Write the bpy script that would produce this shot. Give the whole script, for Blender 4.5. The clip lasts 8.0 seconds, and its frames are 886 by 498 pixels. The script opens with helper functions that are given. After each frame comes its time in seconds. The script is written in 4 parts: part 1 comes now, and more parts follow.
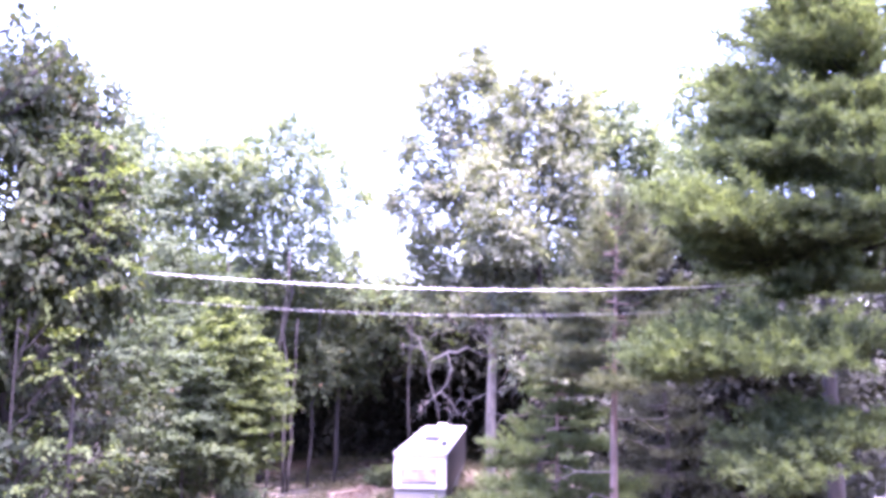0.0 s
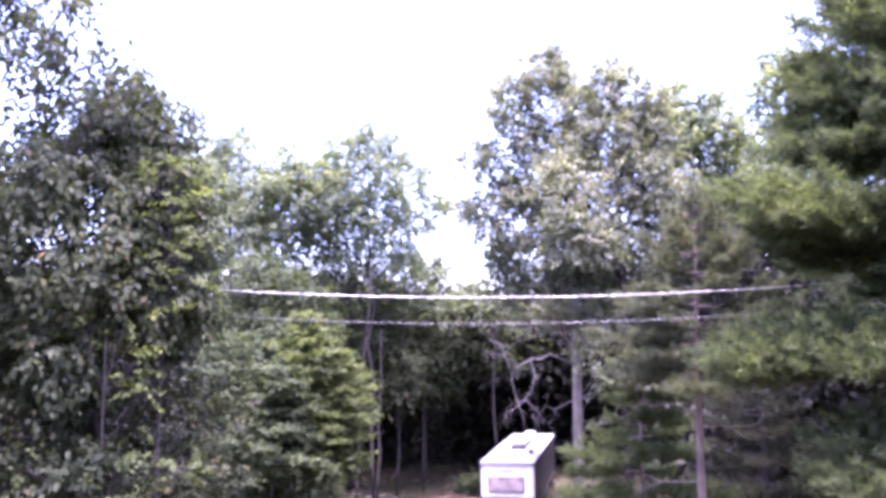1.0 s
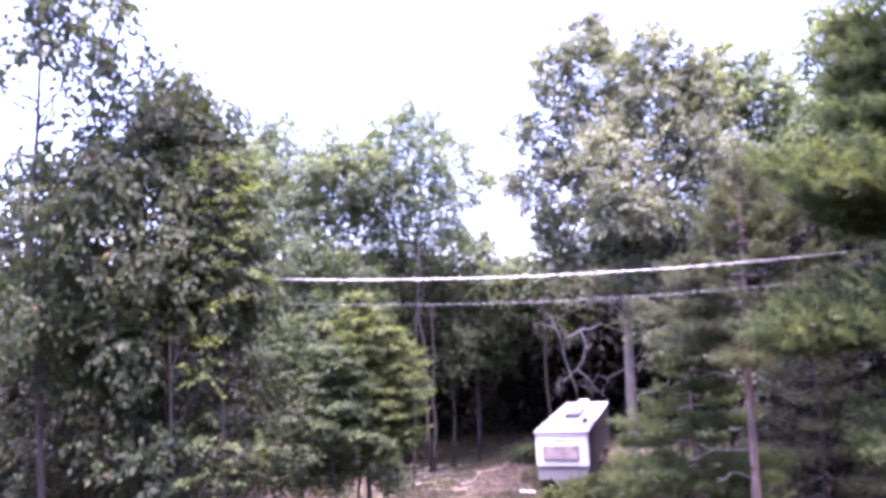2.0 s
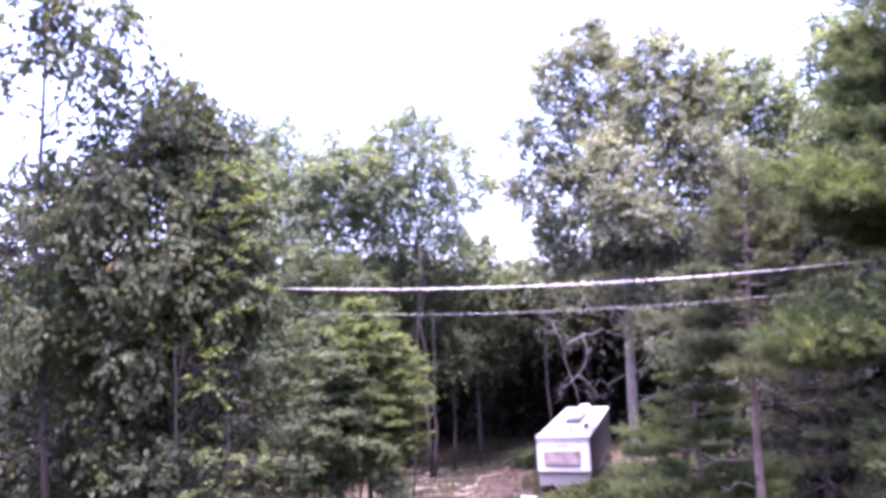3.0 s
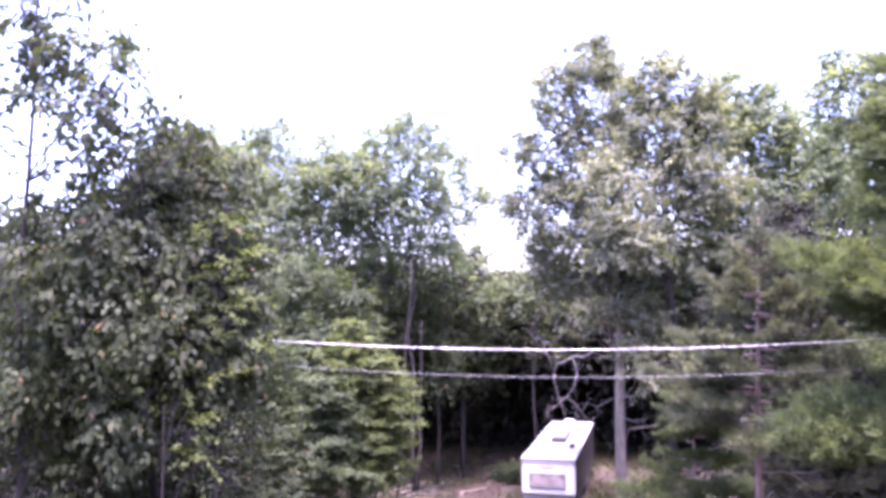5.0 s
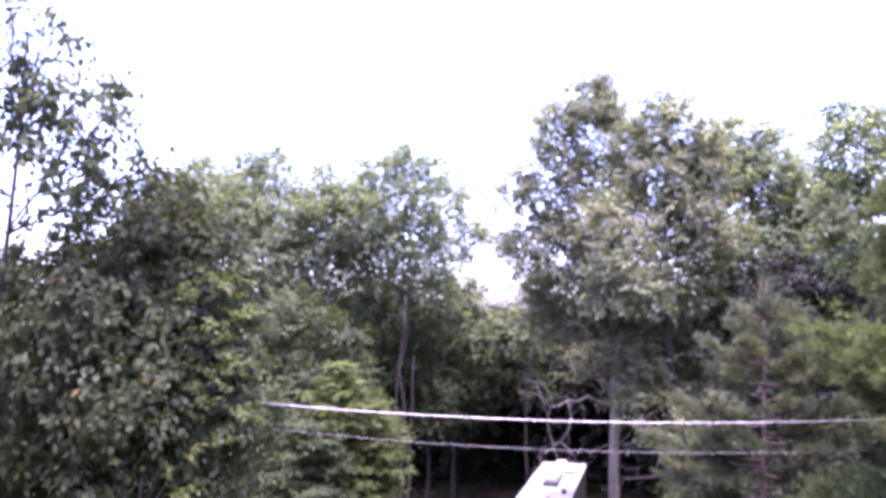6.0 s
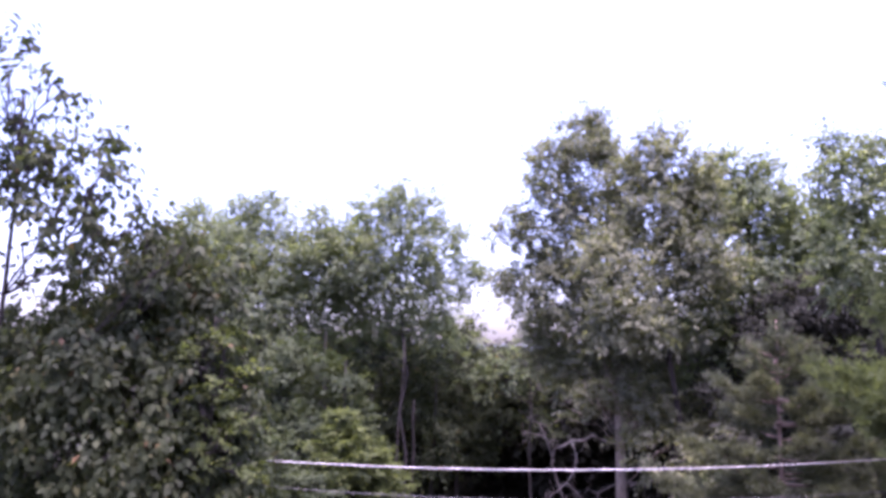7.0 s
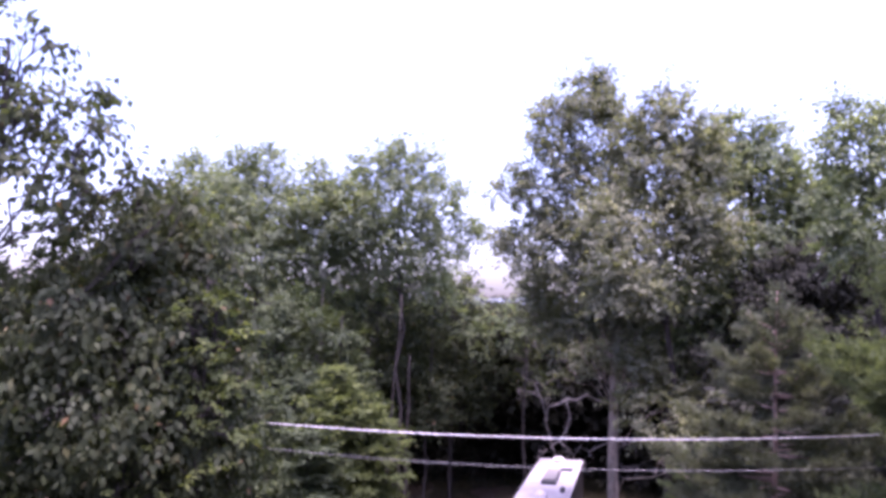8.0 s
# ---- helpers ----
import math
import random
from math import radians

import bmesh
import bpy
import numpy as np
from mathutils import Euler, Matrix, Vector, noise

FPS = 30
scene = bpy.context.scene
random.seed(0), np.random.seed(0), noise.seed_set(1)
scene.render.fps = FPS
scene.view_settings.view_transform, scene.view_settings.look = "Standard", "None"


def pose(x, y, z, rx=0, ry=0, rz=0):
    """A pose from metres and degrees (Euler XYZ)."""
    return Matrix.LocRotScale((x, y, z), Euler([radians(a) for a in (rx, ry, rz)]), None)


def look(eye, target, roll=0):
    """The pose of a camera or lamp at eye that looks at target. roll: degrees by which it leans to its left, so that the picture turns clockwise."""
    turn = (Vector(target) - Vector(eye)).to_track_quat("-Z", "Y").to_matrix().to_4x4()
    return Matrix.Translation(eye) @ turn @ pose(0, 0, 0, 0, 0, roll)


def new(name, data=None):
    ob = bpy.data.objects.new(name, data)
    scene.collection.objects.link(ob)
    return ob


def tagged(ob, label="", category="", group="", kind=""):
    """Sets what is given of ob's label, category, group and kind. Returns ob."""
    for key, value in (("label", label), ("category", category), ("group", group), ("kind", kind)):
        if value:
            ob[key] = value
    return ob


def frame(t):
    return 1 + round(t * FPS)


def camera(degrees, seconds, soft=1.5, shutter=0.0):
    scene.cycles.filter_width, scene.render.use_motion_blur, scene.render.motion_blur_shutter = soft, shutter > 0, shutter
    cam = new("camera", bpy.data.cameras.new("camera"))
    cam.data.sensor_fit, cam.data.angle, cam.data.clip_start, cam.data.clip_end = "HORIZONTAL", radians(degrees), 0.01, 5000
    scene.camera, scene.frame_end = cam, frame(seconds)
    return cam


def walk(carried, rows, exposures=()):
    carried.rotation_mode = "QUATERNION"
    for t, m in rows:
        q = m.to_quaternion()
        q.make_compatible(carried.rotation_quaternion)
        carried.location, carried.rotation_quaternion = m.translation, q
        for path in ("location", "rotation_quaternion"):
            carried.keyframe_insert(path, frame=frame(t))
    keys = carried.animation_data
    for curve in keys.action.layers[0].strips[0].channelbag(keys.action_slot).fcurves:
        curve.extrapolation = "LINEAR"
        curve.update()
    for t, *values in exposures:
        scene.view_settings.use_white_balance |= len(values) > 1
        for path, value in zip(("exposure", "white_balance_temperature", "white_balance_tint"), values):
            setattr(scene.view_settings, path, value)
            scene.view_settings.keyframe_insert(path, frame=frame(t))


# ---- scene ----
SOFT = 3.7
cam = camera(62, 8.0, soft=SOFT)
# seconds, x, y, z, heading, pitch, lean to the left
PATH = [
    (0, 10.080, -3.540, 7.915, 6.37, 7.06, 0.38),
    (0.5, 10.255, -3.460, 7.923, 9.30, 8.55, 0.72),
    (1, 10.418, -3.431, 7.965, 13.11, 7.62, -0.94),
    (1.5, 10.576, -3.627, 8.081, 16.15, 7.14, -2.29),
    (1.7, 10.620, -3.680, 8.110, 16.83, 6.31, -2.24),
    (2.8, 10.530, -3.740, 8.270, 16.90, 5.14, -4.80),
    (3, 10.491, -3.730, 8.314, 16.90, 5.60, -2.89),
    (3.5, 10.256, -3.678, 8.665, 15.97, 8.86, 2.08),
    (4, 10.301, -3.702, 8.945, 16.31, 6.10, -0.73),
    (4.2, 10.250, -3.660, 9.100, 16.50, 4.50, -2.45),
    (5.3, 9.880, -3.240, 10.000, 15.44, 4.64, -0.18),
    (5.5, 9.830, -3.163, 10.165, 15.10, 5.44, -0.50),
    (6, 9.733, -2.915, 10.552, 15.13, 6.08, 0.97),
    (6.5, 9.576, -2.806, 10.515, 14.83, 11.78, -1.01),
    (7, 9.457, -2.779, 10.764, 14.53, 8.92, -0.74),
    (7.5, 9.612, -2.722, 10.912, 14.91, 6.80, -4.60),
    (8, 9.411, -2.533, 11.019, 14.47, 5.21, 0.55),
]
# seconds, stops, kelvin, tint
EXPOSURES = [(0.0, 4.5, 5450, 60), (0.5, 3.9, 5500, 60), (1.5, 3.7, 5600, 58), (4.0, 3.55, 5650, 57), (5.5, 3.65, 5650, 57), (6.5, 2.7, 5750, 55), (8.0, 2.5, 5750, 55)]
walk(cam, [(t, pose(x, y, z, 90, 0, turn) @ pose(0, 0, 0, pitch) @ pose(0, 0, 0, 0, 0, lean)) for t, x, y, z, turn, pitch, lean in PATH],
     exposures=EXPOSURES)

# ---- world and sun ----
world = bpy.data.worlds.new("sky")
scene.world = world
world.use_nodes = True
wn = world.node_tree.nodes
sky = wn.new("ShaderNodeTexSky")
sky.sky_type = 'NISHITA'
sky.sun_disc = False
sky.sun_elevation = radians(78)
sky.sun_rotation = radians(150)
sky.air_density, sky.dust_density, sky.ozone_density = 1.0, 4.5, 0.8
wn["Background"].inputs["Strength"].default_value = 0.12
world.node_tree.links.new(sky.outputs[0], wn["Background"].inputs["Color"])
sun = new("sun", bpy.data.lights.new("sun", 'SUN'))
sun.data.energy, sun.data.angle, sun.data.color = 2.3, radians(35), (1.0, 0.95, 0.87)
sun.matrix_world = look((9, -16, 88), (0, 0, 0))

RNG = np.random.default_rng(7)


# ---- materials ----
def material(name, rough=0.8, metal=0.0):
    m = bpy.data.materials.new(name)
    m.use_nodes = True
    b = m.node_tree.nodes["Principled BSDF"]
    b.inputs["Roughness"].default_value = rough
    b.inputs["Metallic"].default_value = metal
    return m, m.node_tree.nodes, m.node_tree.links, b


def ramp(nodes, links, source, stops):
    r = nodes.new("ShaderNodeValToRGB")
    while len(r.color_ramp.elements) < len(stops):
        r.color_ramp.elements.new(0.5)
    for e, (p, c) in zip(r.color_ramp.elements, stops):
        e.position, e.color = p, (*c, 1)
    links.new(source, r.inputs[0])
    return r.outputs[0]


def noise_tex(nodes, links, scale, detail=4.0, rough=0.55, space="Object", stretch=None):
    tc = nodes.new("ShaderNodeTexCoord")
    n = nodes.new("ShaderNodeTexNoise")
    n.inputs["Scale"].default_value, n.inputs["Detail"].default_value, n.inputs["Roughness"].default_value = scale, detail, rough
    source = tc.outputs[space]
    if stretch:
        mp = nodes.new("ShaderNodeMapping")
        mp.inputs["Scale"].default_value = stretch
        links.new(source, mp.inputs[0])
        source = mp.outputs[0]
    links.new(source, n.inputs["Vector"])
    return n.outputs[0]


def mix(nodes, links, a, b, fac, blend='MIX'):
    m = nodes.new("ShaderNodeMix")
    m.data_type, m.blend_type = 'RGBA', blend
    for sock, v in ((m.inputs[6], a), (m.inputs[7], b), (m.inputs[0], fac)):
        if hasattr(v, "is_output"):
            links.new(v, sock)
        elif isinstance(v, tuple):
            sock.default_value = (*v, 1)
        else:
            sock.default_value = v
    return m.outputs[2]


def bump(nodes, links, b, height, strength, distance):
    n = nodes.new("ShaderNodeBump")
    n.inputs["Strength"].default_value, n.inputs["Distance"].default_value = strength, distance
    links.new(height, n.inputs["Height"])
    links.new(n.outputs[0], b.inputs["Normal"])


def leaf_material(name, stops, through_light=0.35, rough=0.65, dull=0.35):
    """Leaves: each leaf its own tone, patches of the crown lean to another, part of the light shines through."""
    m, n, l, b = material(name, rough)
    middle = stops[len(stops) // 2][1]
    stops = [(p, tuple(0.55 * v + 0.45 * w for v, w in zip(c, middle)) if p < 0.95 else c) for p, c in stops]
    stops = [(p, tuple(0.85 * (v * (1 - dull) + sum(c) / 3 * dull) for v in c)) for p, c in stops]
    geo = n.new("ShaderNodeNewGeometry")
    tone = ramp(n, l, geo.outputs["Random Per Island"], stops)
    patch = ramp(n, l, noise_tex(n, l, 0.5, 2.0), [(0.35, (0.82, 0.84, 0.88)), (0.65, (1.15, 1.12, 0.98))])
    spot = ramp(n, l, noise_tex(n, l, 2.4, 3.0), [(0.36, (0.84, 0.84, 0.85)), (0.64, (1.16, 1.15, 1.1))])
    col = mix(n, l, mix(n, l, tone, patch, 1.0, 'MULTIPLY'), spot, 1.0, 'MULTIPLY')
    l.new(col, b.inputs["Base Color"])
    b.inputs["Specular IOR Level"].default_value = 0.12
    tr = n.new("ShaderNodeBsdfTranslucent")
    l.new(mix(n, l, col, (1.25, 1.3, 0.6), 1.0, 'MULTIPLY'), tr.inputs["Color"])
    ms = n.new("ShaderNodeMixShader")
    ms.inputs[0].default_value = through_light
    l.new(b.outputs[0], ms.inputs[1])
    l.new(tr.outputs[0], ms.inputs[2])
    l.new(ms.outputs[0], n["Material Output"].inputs["Surface"])
    return m


def bark_material(name, dark, light):
    m, n, l, b = material(name, 0.9)
    h = noise_tex(n, l, 9.0, 6.0, 0.65, stretch=(1, 1, 0.22))
    big = noise_tex(n, l, 0.9, 3.0)
    col = ramp(n, l, h, [(0.3, dark), (0.7, light)])
    l.new(mix(n, l, col, ramp(n, l, big, [(0.35, (0.7, 0.72, 0.7)), (0.7, (1.15, 1.1, 1.05))]), 1.0, 'MULTIPLY'), b.inputs["Base Color"])
    bump(n, l, b, h, 0.9, 0.03)
    return m


OAK = leaf_material("oak_leaves", [(0.0, (0.021, 0.034, 0.020)), (0.55, (0.038, 0.056, 0.029)), (0.9, (0.064, 0.085, 0.040)), (0.99, (0.100, 0.108, 0.045)), (1.0, (0.184, 0.104, 0.056))], 0.48, 0.55, 0.2)
# Partly yellowing leaves, coloured very dark to stand in for canopy shade.
YELLOW_SHADE = leaf_material("shade_dark_yellowing_leaves", [(0.0, (0.009, 0.015, 0.008)), (0.5, (0.018, 0.026, 0.012)), (0.9, (0.034, 0.045, 0.017)), (0.985, (0.075, 0.080, 0.027)), (1.0, (0.116, 0.075, 0.034))], 0.3, 0.55, 0.15)
BRIGHT = leaf_material("fresh_green_leaves", [(0.0, (0.043, 0.063, 0.024)), (0.6, (0.085, 0.115, 0.041)), (1.0, (0.144, 0.176, 0.061))], 0.5, 0.6, 0.1)
MID = leaf_material("mixed_green_leaves", [(0.0, (0.032, 0.049, 0.026)), (0.6, (0.056, 0.082, 0.039)), (1.0, (0.097, 0.129, 0.059))], 0.42, 0.65, 0.2)
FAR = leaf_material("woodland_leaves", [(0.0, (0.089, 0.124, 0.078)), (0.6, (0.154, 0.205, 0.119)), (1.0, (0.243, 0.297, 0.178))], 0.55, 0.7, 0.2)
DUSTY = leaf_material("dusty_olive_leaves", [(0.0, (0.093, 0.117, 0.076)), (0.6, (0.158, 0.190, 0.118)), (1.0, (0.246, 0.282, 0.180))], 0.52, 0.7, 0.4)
NEEDLE = leaf_material("pine_needles", [(0.0, (0.047, 0.068, 0.035)), (0.6, (0.090, 0.122, 0.057)), (1.0, (0.150, 0.188, 0.088))], 0.46, 0.6, 0.12)
# Darker copy of the pine needles: shade behind the front boughs as colour.
NEEDLE_SHADE = leaf_material("shade_dark_pine_needles", [(0.0, (0.021, 0.025, 0.017)), (0.6, (0.036, 0.043, 0.027)), (1.0, (0.063, 0.070, 0.042))], 0.25, 0.7, 0.2)
NEEDLE_GREY = leaf_material("grey_green_needles", [(0.0, (0.046, 0.062, 0.041)), (0.6, (0.089, 0.107, 0.067)), (1.0, (0.143, 0.166, 0.104))], 0.35, 0.6, 0.2)
# Woodland leaves with the shade of the deep wood put into their colour.
SHADE_WOODS = leaf_material("shade_dark_woodland_leaves", [(0.0, (0.016, 0.018, 0.014)), (0.6, (0.026, 0.030, 0.022)), (1.0, (0.044, 0.049, 0.036))], 0.2, 0.8)
GRASS = leaf_material("grass_blades", [(0.0, (0.035, 0.045, 0.02)), (0.6, (0.07, 0.075, 0.032)), (1.0, (0.15, 0.12, 0.065))], 0.3)
BARK_GREY = bark_material("grey_bark", (0.14, 0.115, 0.092), (0.40, 0.345, 0.285))
BARK_BROWN = bark_material("brown_bark", (0.022, 0.018, 0.016), (0.075, 0.062, 0.055))
BARK_RED = bark_material("reddish_pine_bark", (0.13, 0.088, 0.075), (0.36, 0.265, 0.23))
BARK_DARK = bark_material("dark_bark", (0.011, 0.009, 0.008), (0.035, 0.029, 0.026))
DEADWOOD = bark_material("bleached_deadwood", (0.14, 0.12, 0.11), (0.36, 0.32, 0.30))


# ---- mesh helpers ----
def part(name, data, mat, parent=None, label=""):
    ob = new(name, data)
    if mat and not data.materials:
        data.materials.append(mat)
    if parent:
        ob.parent = parent
    return tagged(ob, label)


def soup(name, verts, sides, mat, smooth=False):
    """A mesh of separate polygons with `sides` corners each, from an array of corners."""
    me = bpy.data.meshes.new(name)
    v = np.ascontiguousarray(verts, dtype=np.float32).reshape(-1, 3)
    k = len(v) // sides
    me.vertices.add(len(v))
    me.vertices.foreach_set("co", v.ravel())
    me.loops.add(len(v))
    me.loops.foreach_set("vertex_index", np.arange(len(v), dtype=np.int32))
    me.polygons.add(k)
    me.polygons.foreach_set("loop_start", np.arange(k, dtype=np.int32) * sides)
    me.update(calc_edges=True)
    me.materials.append(mat)
    return me


def unit(a):
    return a / np.maximum(np.linalg.norm(a, axis=-1, keepdims=True), 1e-9)


def leaf_quads(centre, axis, normal, length, width):
    """Pointed leaves, slightly folded: corners of one quad a leaf."""
    side = unit(np.cross(axis, normal))
    nrm = np.cross(side, axis)
    length, width = length[:, None], width[:, None]
    base = centre - axis * length * 0.5
    tip = centre + axis * length * 0.5 - nrm * length * 0.10
    mid = centre - axis * length * 0.04 + nrm * width * 0.12
    return np.stack([base, mid + side * width * 0.5, tip, mid - side * width * 0.5], 1)


def blob_leaves(blobs, size, cover, droop=0.35, clump=0.36, spray=0.0, ragged=1.0, flat=1.0):
    """Leaves on short twigs, the twigs gathered in clumps over and inside rounded masses (x, y, z, radius)."""
    out = []
    along = 11
    for x, y, z, r in blobs:
        c = np.array((x, y, z))
        total = int(cover * 1.7 * math.pi * r * r / (size * size * 0.30))
        clumps = max(6, int((7 + 9 * r) * ragged))
        twigs = max(clumps, total // along)
        d = unit(RNG.normal(size=(clumps, 3)) + (0, 0, 0.2))
        shell = (0.30 + 0.70 * RNG.random(clumps) ** 0.55)[:, None]
        cc = c + d * shell * r * np.array((1.0, 1.1, 0.9 * flat))
        cr = r * clump * (0.65 + 0.95 * RNG.random(clumps))
        weight = cr ** 2
        pick = RNG.choice(clumps, twigs, p=weight / weight.sum())
        root = cc[pick] + RNG.normal(size=(twigs, 3)) * (0.5, 0.5, 0.5 * (0.95 - 0.75 * spray) * flat) * cr[pick][:, None]
        outward = unit(root - c + RNG.normal(size=(twigs, 3)) * 0.25 * r)
        way = unit(outward * (1.0, 1.0, 0.9 - 0.5 * spray) + RNG.normal(size=(twigs, 3)) * (0.45, 0.45, 0.45 - 0.2 * spray) + np.array((0, 0, -0.35 * droop)))
        reach = size * (2.2 + 2.6 * RNG.random(twigs))
        plane = unit(RNG.normal(size=(twigs, 3)) * (0.62 - 0.45 * spray) + outward * 0.5 * (1 - spray) + np.array((0, 0, 1.0)))
        f = np.tile(np.linspace(0, 1, along), twigs)[:, None]
        k = np.repeat(np.arange(twigs), along)
        flank = unit(np.cross(way, plane))[k] * np.where(np.arange(twigs * along) % 2, 1.0, -1.0)[:, None]
        n = twigs * along
        p = root[k] + way[k] * f * reach[k][:, None] + flank * size * 0.42 + np.array((0, 0, -0.25 * droop)) * f ** 2 * reach[k][:, None] + RNG.normal(size=(n, 3)) * size * 0.22
        axis = unit(flank * 0.8 + way[k] * 0.6 + RNG.normal(size=(n, 3)) * 0.35 + np.array((0, 0, -droop * 1.2)))
        up = unit(plane[k] + RNG.normal(size=(n, 3)) * 0.38 + outward[k] * 0.25)
        ln = size * (0.65 + 0.7 * RNG.random(n))
        out.append(leaf_quads(p, axis, up, ln, ln * (0.48 + 0.2 * RNG.random(n))))
    return np.concatenate(out)


def tube_mesh(name, lines, mat, sides=8):
    """Tapered round limbs: each line is a list of (x, y, z, radius)."""
    verts, faces = [], []
    for line in lines:
        pts = np.array(line, dtype=float)
        tang = unit(np.gradient(pts[:, :3], axis=0))
        start = len(verts)
        for p, t in zip(pts, tang):
            ref = np.array((1.0, 0, 0)) if abs(t[0]) < 0.8 else np.array((0, 1.0, 0))
            u = unit(np.cross(t, ref))
            w = np.cross(t, u)
            for k in range(sides):
                a = 2 * math.pi * k / sides
                verts.append(p[:3] + p[3] * (math.cos(a) * u + math.sin(a) * w))
        for i in range(len(pts) - 1):
            for k in range(sides):
                a, b = start + i * sides + k, start + i * sides + (k + 1) % sides
                faces.append((a, b, b + sides, a + sides))
        faces.append(tuple(start + (len(pts) - 1) * sides + k for k in range(sides)))
        faces.append(tuple(start + k for k in reversed(range(sides))))
    me = bpy.data.meshes.new(name)
    me.from_pydata([tuple(v) for v in verts], [], faces)
    me.polygons.foreach_set("use_smooth", np.ones(len(faces), dtype=bool))
    me.materials.append(mat)
    return me


def wander(a, b, r0, r1, steps=7, wobble=0.06, sag=0.0):
    """A limb's line from a to b, uneven and tapering."""
    a, b = np.array(a, float), np.array(b, float)
    n = np.linalg.norm(b - a)
    line = []
    for i in range(steps):
        f = i / (steps - 1)
        j = RNG.normal(size=3) * wobble * n * math.sin(math.pi * f) * 0.5
        p = a + (b - a) * f + j + np.array((0, 0, -sag * n * math.sin(math.pi * f)))
        line.append((*p, r0 + (r1 - r0) * f))
    return line


def empty(name, at=(0, 0, 0)):
    ob = new(name)
    ob.location = at
    ob.empty_display_size = 0.3
    bpy.context.view_layer.update()
    return ob


def under(name, me, parent, label=""):
    """A part given in the place's coordinates, hung under its thing."""
    ob = part(name, me, None, parent, label)
    ob.matrix_parent_inverse = parent.matrix_world.inverted()
    return ob


def broadleaf(name, foot, top, radius, blobs, mat, bark, label, category="tree", size=0.2, cover=2.6, droop=0.35, spray=0.0, ragged=1.0, limbs=True, clump=0.36, group=""):
    """A tree: trunk, a limb to each of its larger leaf masses with twigs, and the crown of leaves."""
    tree = tagged(empty(name, foot), label, category, group)
    trunk = wander(foot, top, radius, radius * 0.22, 10, 0.012)
    under("trunk", tube_mesh("trunk", [trunk], bark, 10), tree)
    tp = np.array(trunk)
    twigs = []
    if limbs:
        for x, y, z, r in blobs:
            reach = math.dist((x, y), np.array(foot[:2]))
            want = z - 0.5 * reach - 0.4
            i = int(np.argmin(np.abs(tp[:, 2] - max(want, foot[2] + 1.5))))
            i = min(i, len(tp) - 2)
            r0 = min(tp[i, 3] * 0.5, 0.05 + 0.018 * reach)
            main = wander(tp[i, :3], (x, y, z), r0, 0.018, 7, 0.10)
            for _ in range(6):
                k = RNG.integers(3, 7)
                d = unit(RNG.normal(size=3) + (0, 0, 0.3)) * r * 0.85
                twigs.append(wander(main[k][:3], np.array((x, y, z)) + d, 0.016, 0.005, 4, 0.1))
            under("limb", tube_mesh("limb", [main], bark, 5), tree)
        tagged(under("twigwork", tube_mesh("twigwork", twigs, bark, 3), tree), kind="stuff")
    under("crown", soup("crown", blob_leaves(blobs, size, cover, droop, clump, spray, ragged), 4, mat), tree)
    return tree


def layered_tree(name, foot, top, radius, low, mat, bark, label, reach, size=0.1, cover=1.25):
    """A young tree with level fans of leaves on thin boughs, one tier over another."""
    tree = tagged(empty(name, foot), label, "tree")
    trunk = wander(foot, top, radius, 0.012, 10, 0.012)
    under("trunk", tube_mesh("trunk", [trunk], bark, 8), tree)
    tp = np.array(trunk)
    blobs, z, k = [], low, 0
    while z < top[2]:
        f = (z - low) / (top[2] - low)
        for j in range(5):
            a = 2 * math.pi * (j / 5 + 0.19 * k) + RNG.normal() * 0.3
            ln = reach(f) * (0.5 + 0.65 * RNG.random())
            root = np.array([np.interp(z - 0.15 * ln, tp[:, 2], tp[:, i]) for i in range(3)])
            end = root + np.array((math.cos(a) * ln, math.sin(a) * ln, ln * (0.05 + 0.25 * f) + RNG.normal() * 0.05))
            line = wander(root, end, 0.006 + 0.006 * ln, 0.003, 6, 0.05, -0.06)
            under("bough", tube_mesh("bough", [line], bark, 4), tree)
            for i in range(2, 6):
                blobs.append((*line[i][:3], (0.17 + 0.13 * ln) * (1.15 - 0.12 * i)))
        z, k = z + 0.42, k + 1
    under("crown", soup("crown", blob_leaves(blobs, size, cover, 0.12, 0.45, 1.0, 0.7, 0.22), 4, mat), tree)
    return tree


def needle_tufts(points, direction, length, per, thin=0.055):
    """Sprays of thin needles at points, leaning along a direction."""
    k = len(points)
    p = np.repeat(points, per, 0)
    d = unit(np.repeat(direction, per, 0) * 0.85 + RNG.normal(size=(k * per, 3)) * 0.5 + (0, 0, 0.14))
    ln = (length * (0.6 + 0.7 * RNG.random(k * per)))[:, None]
    side = unit(np.cross(d, RNG.normal(size=(k * per, 3)))) * ln * thin
    return np.stack([p - side, p + side, p + d * ln], 1)


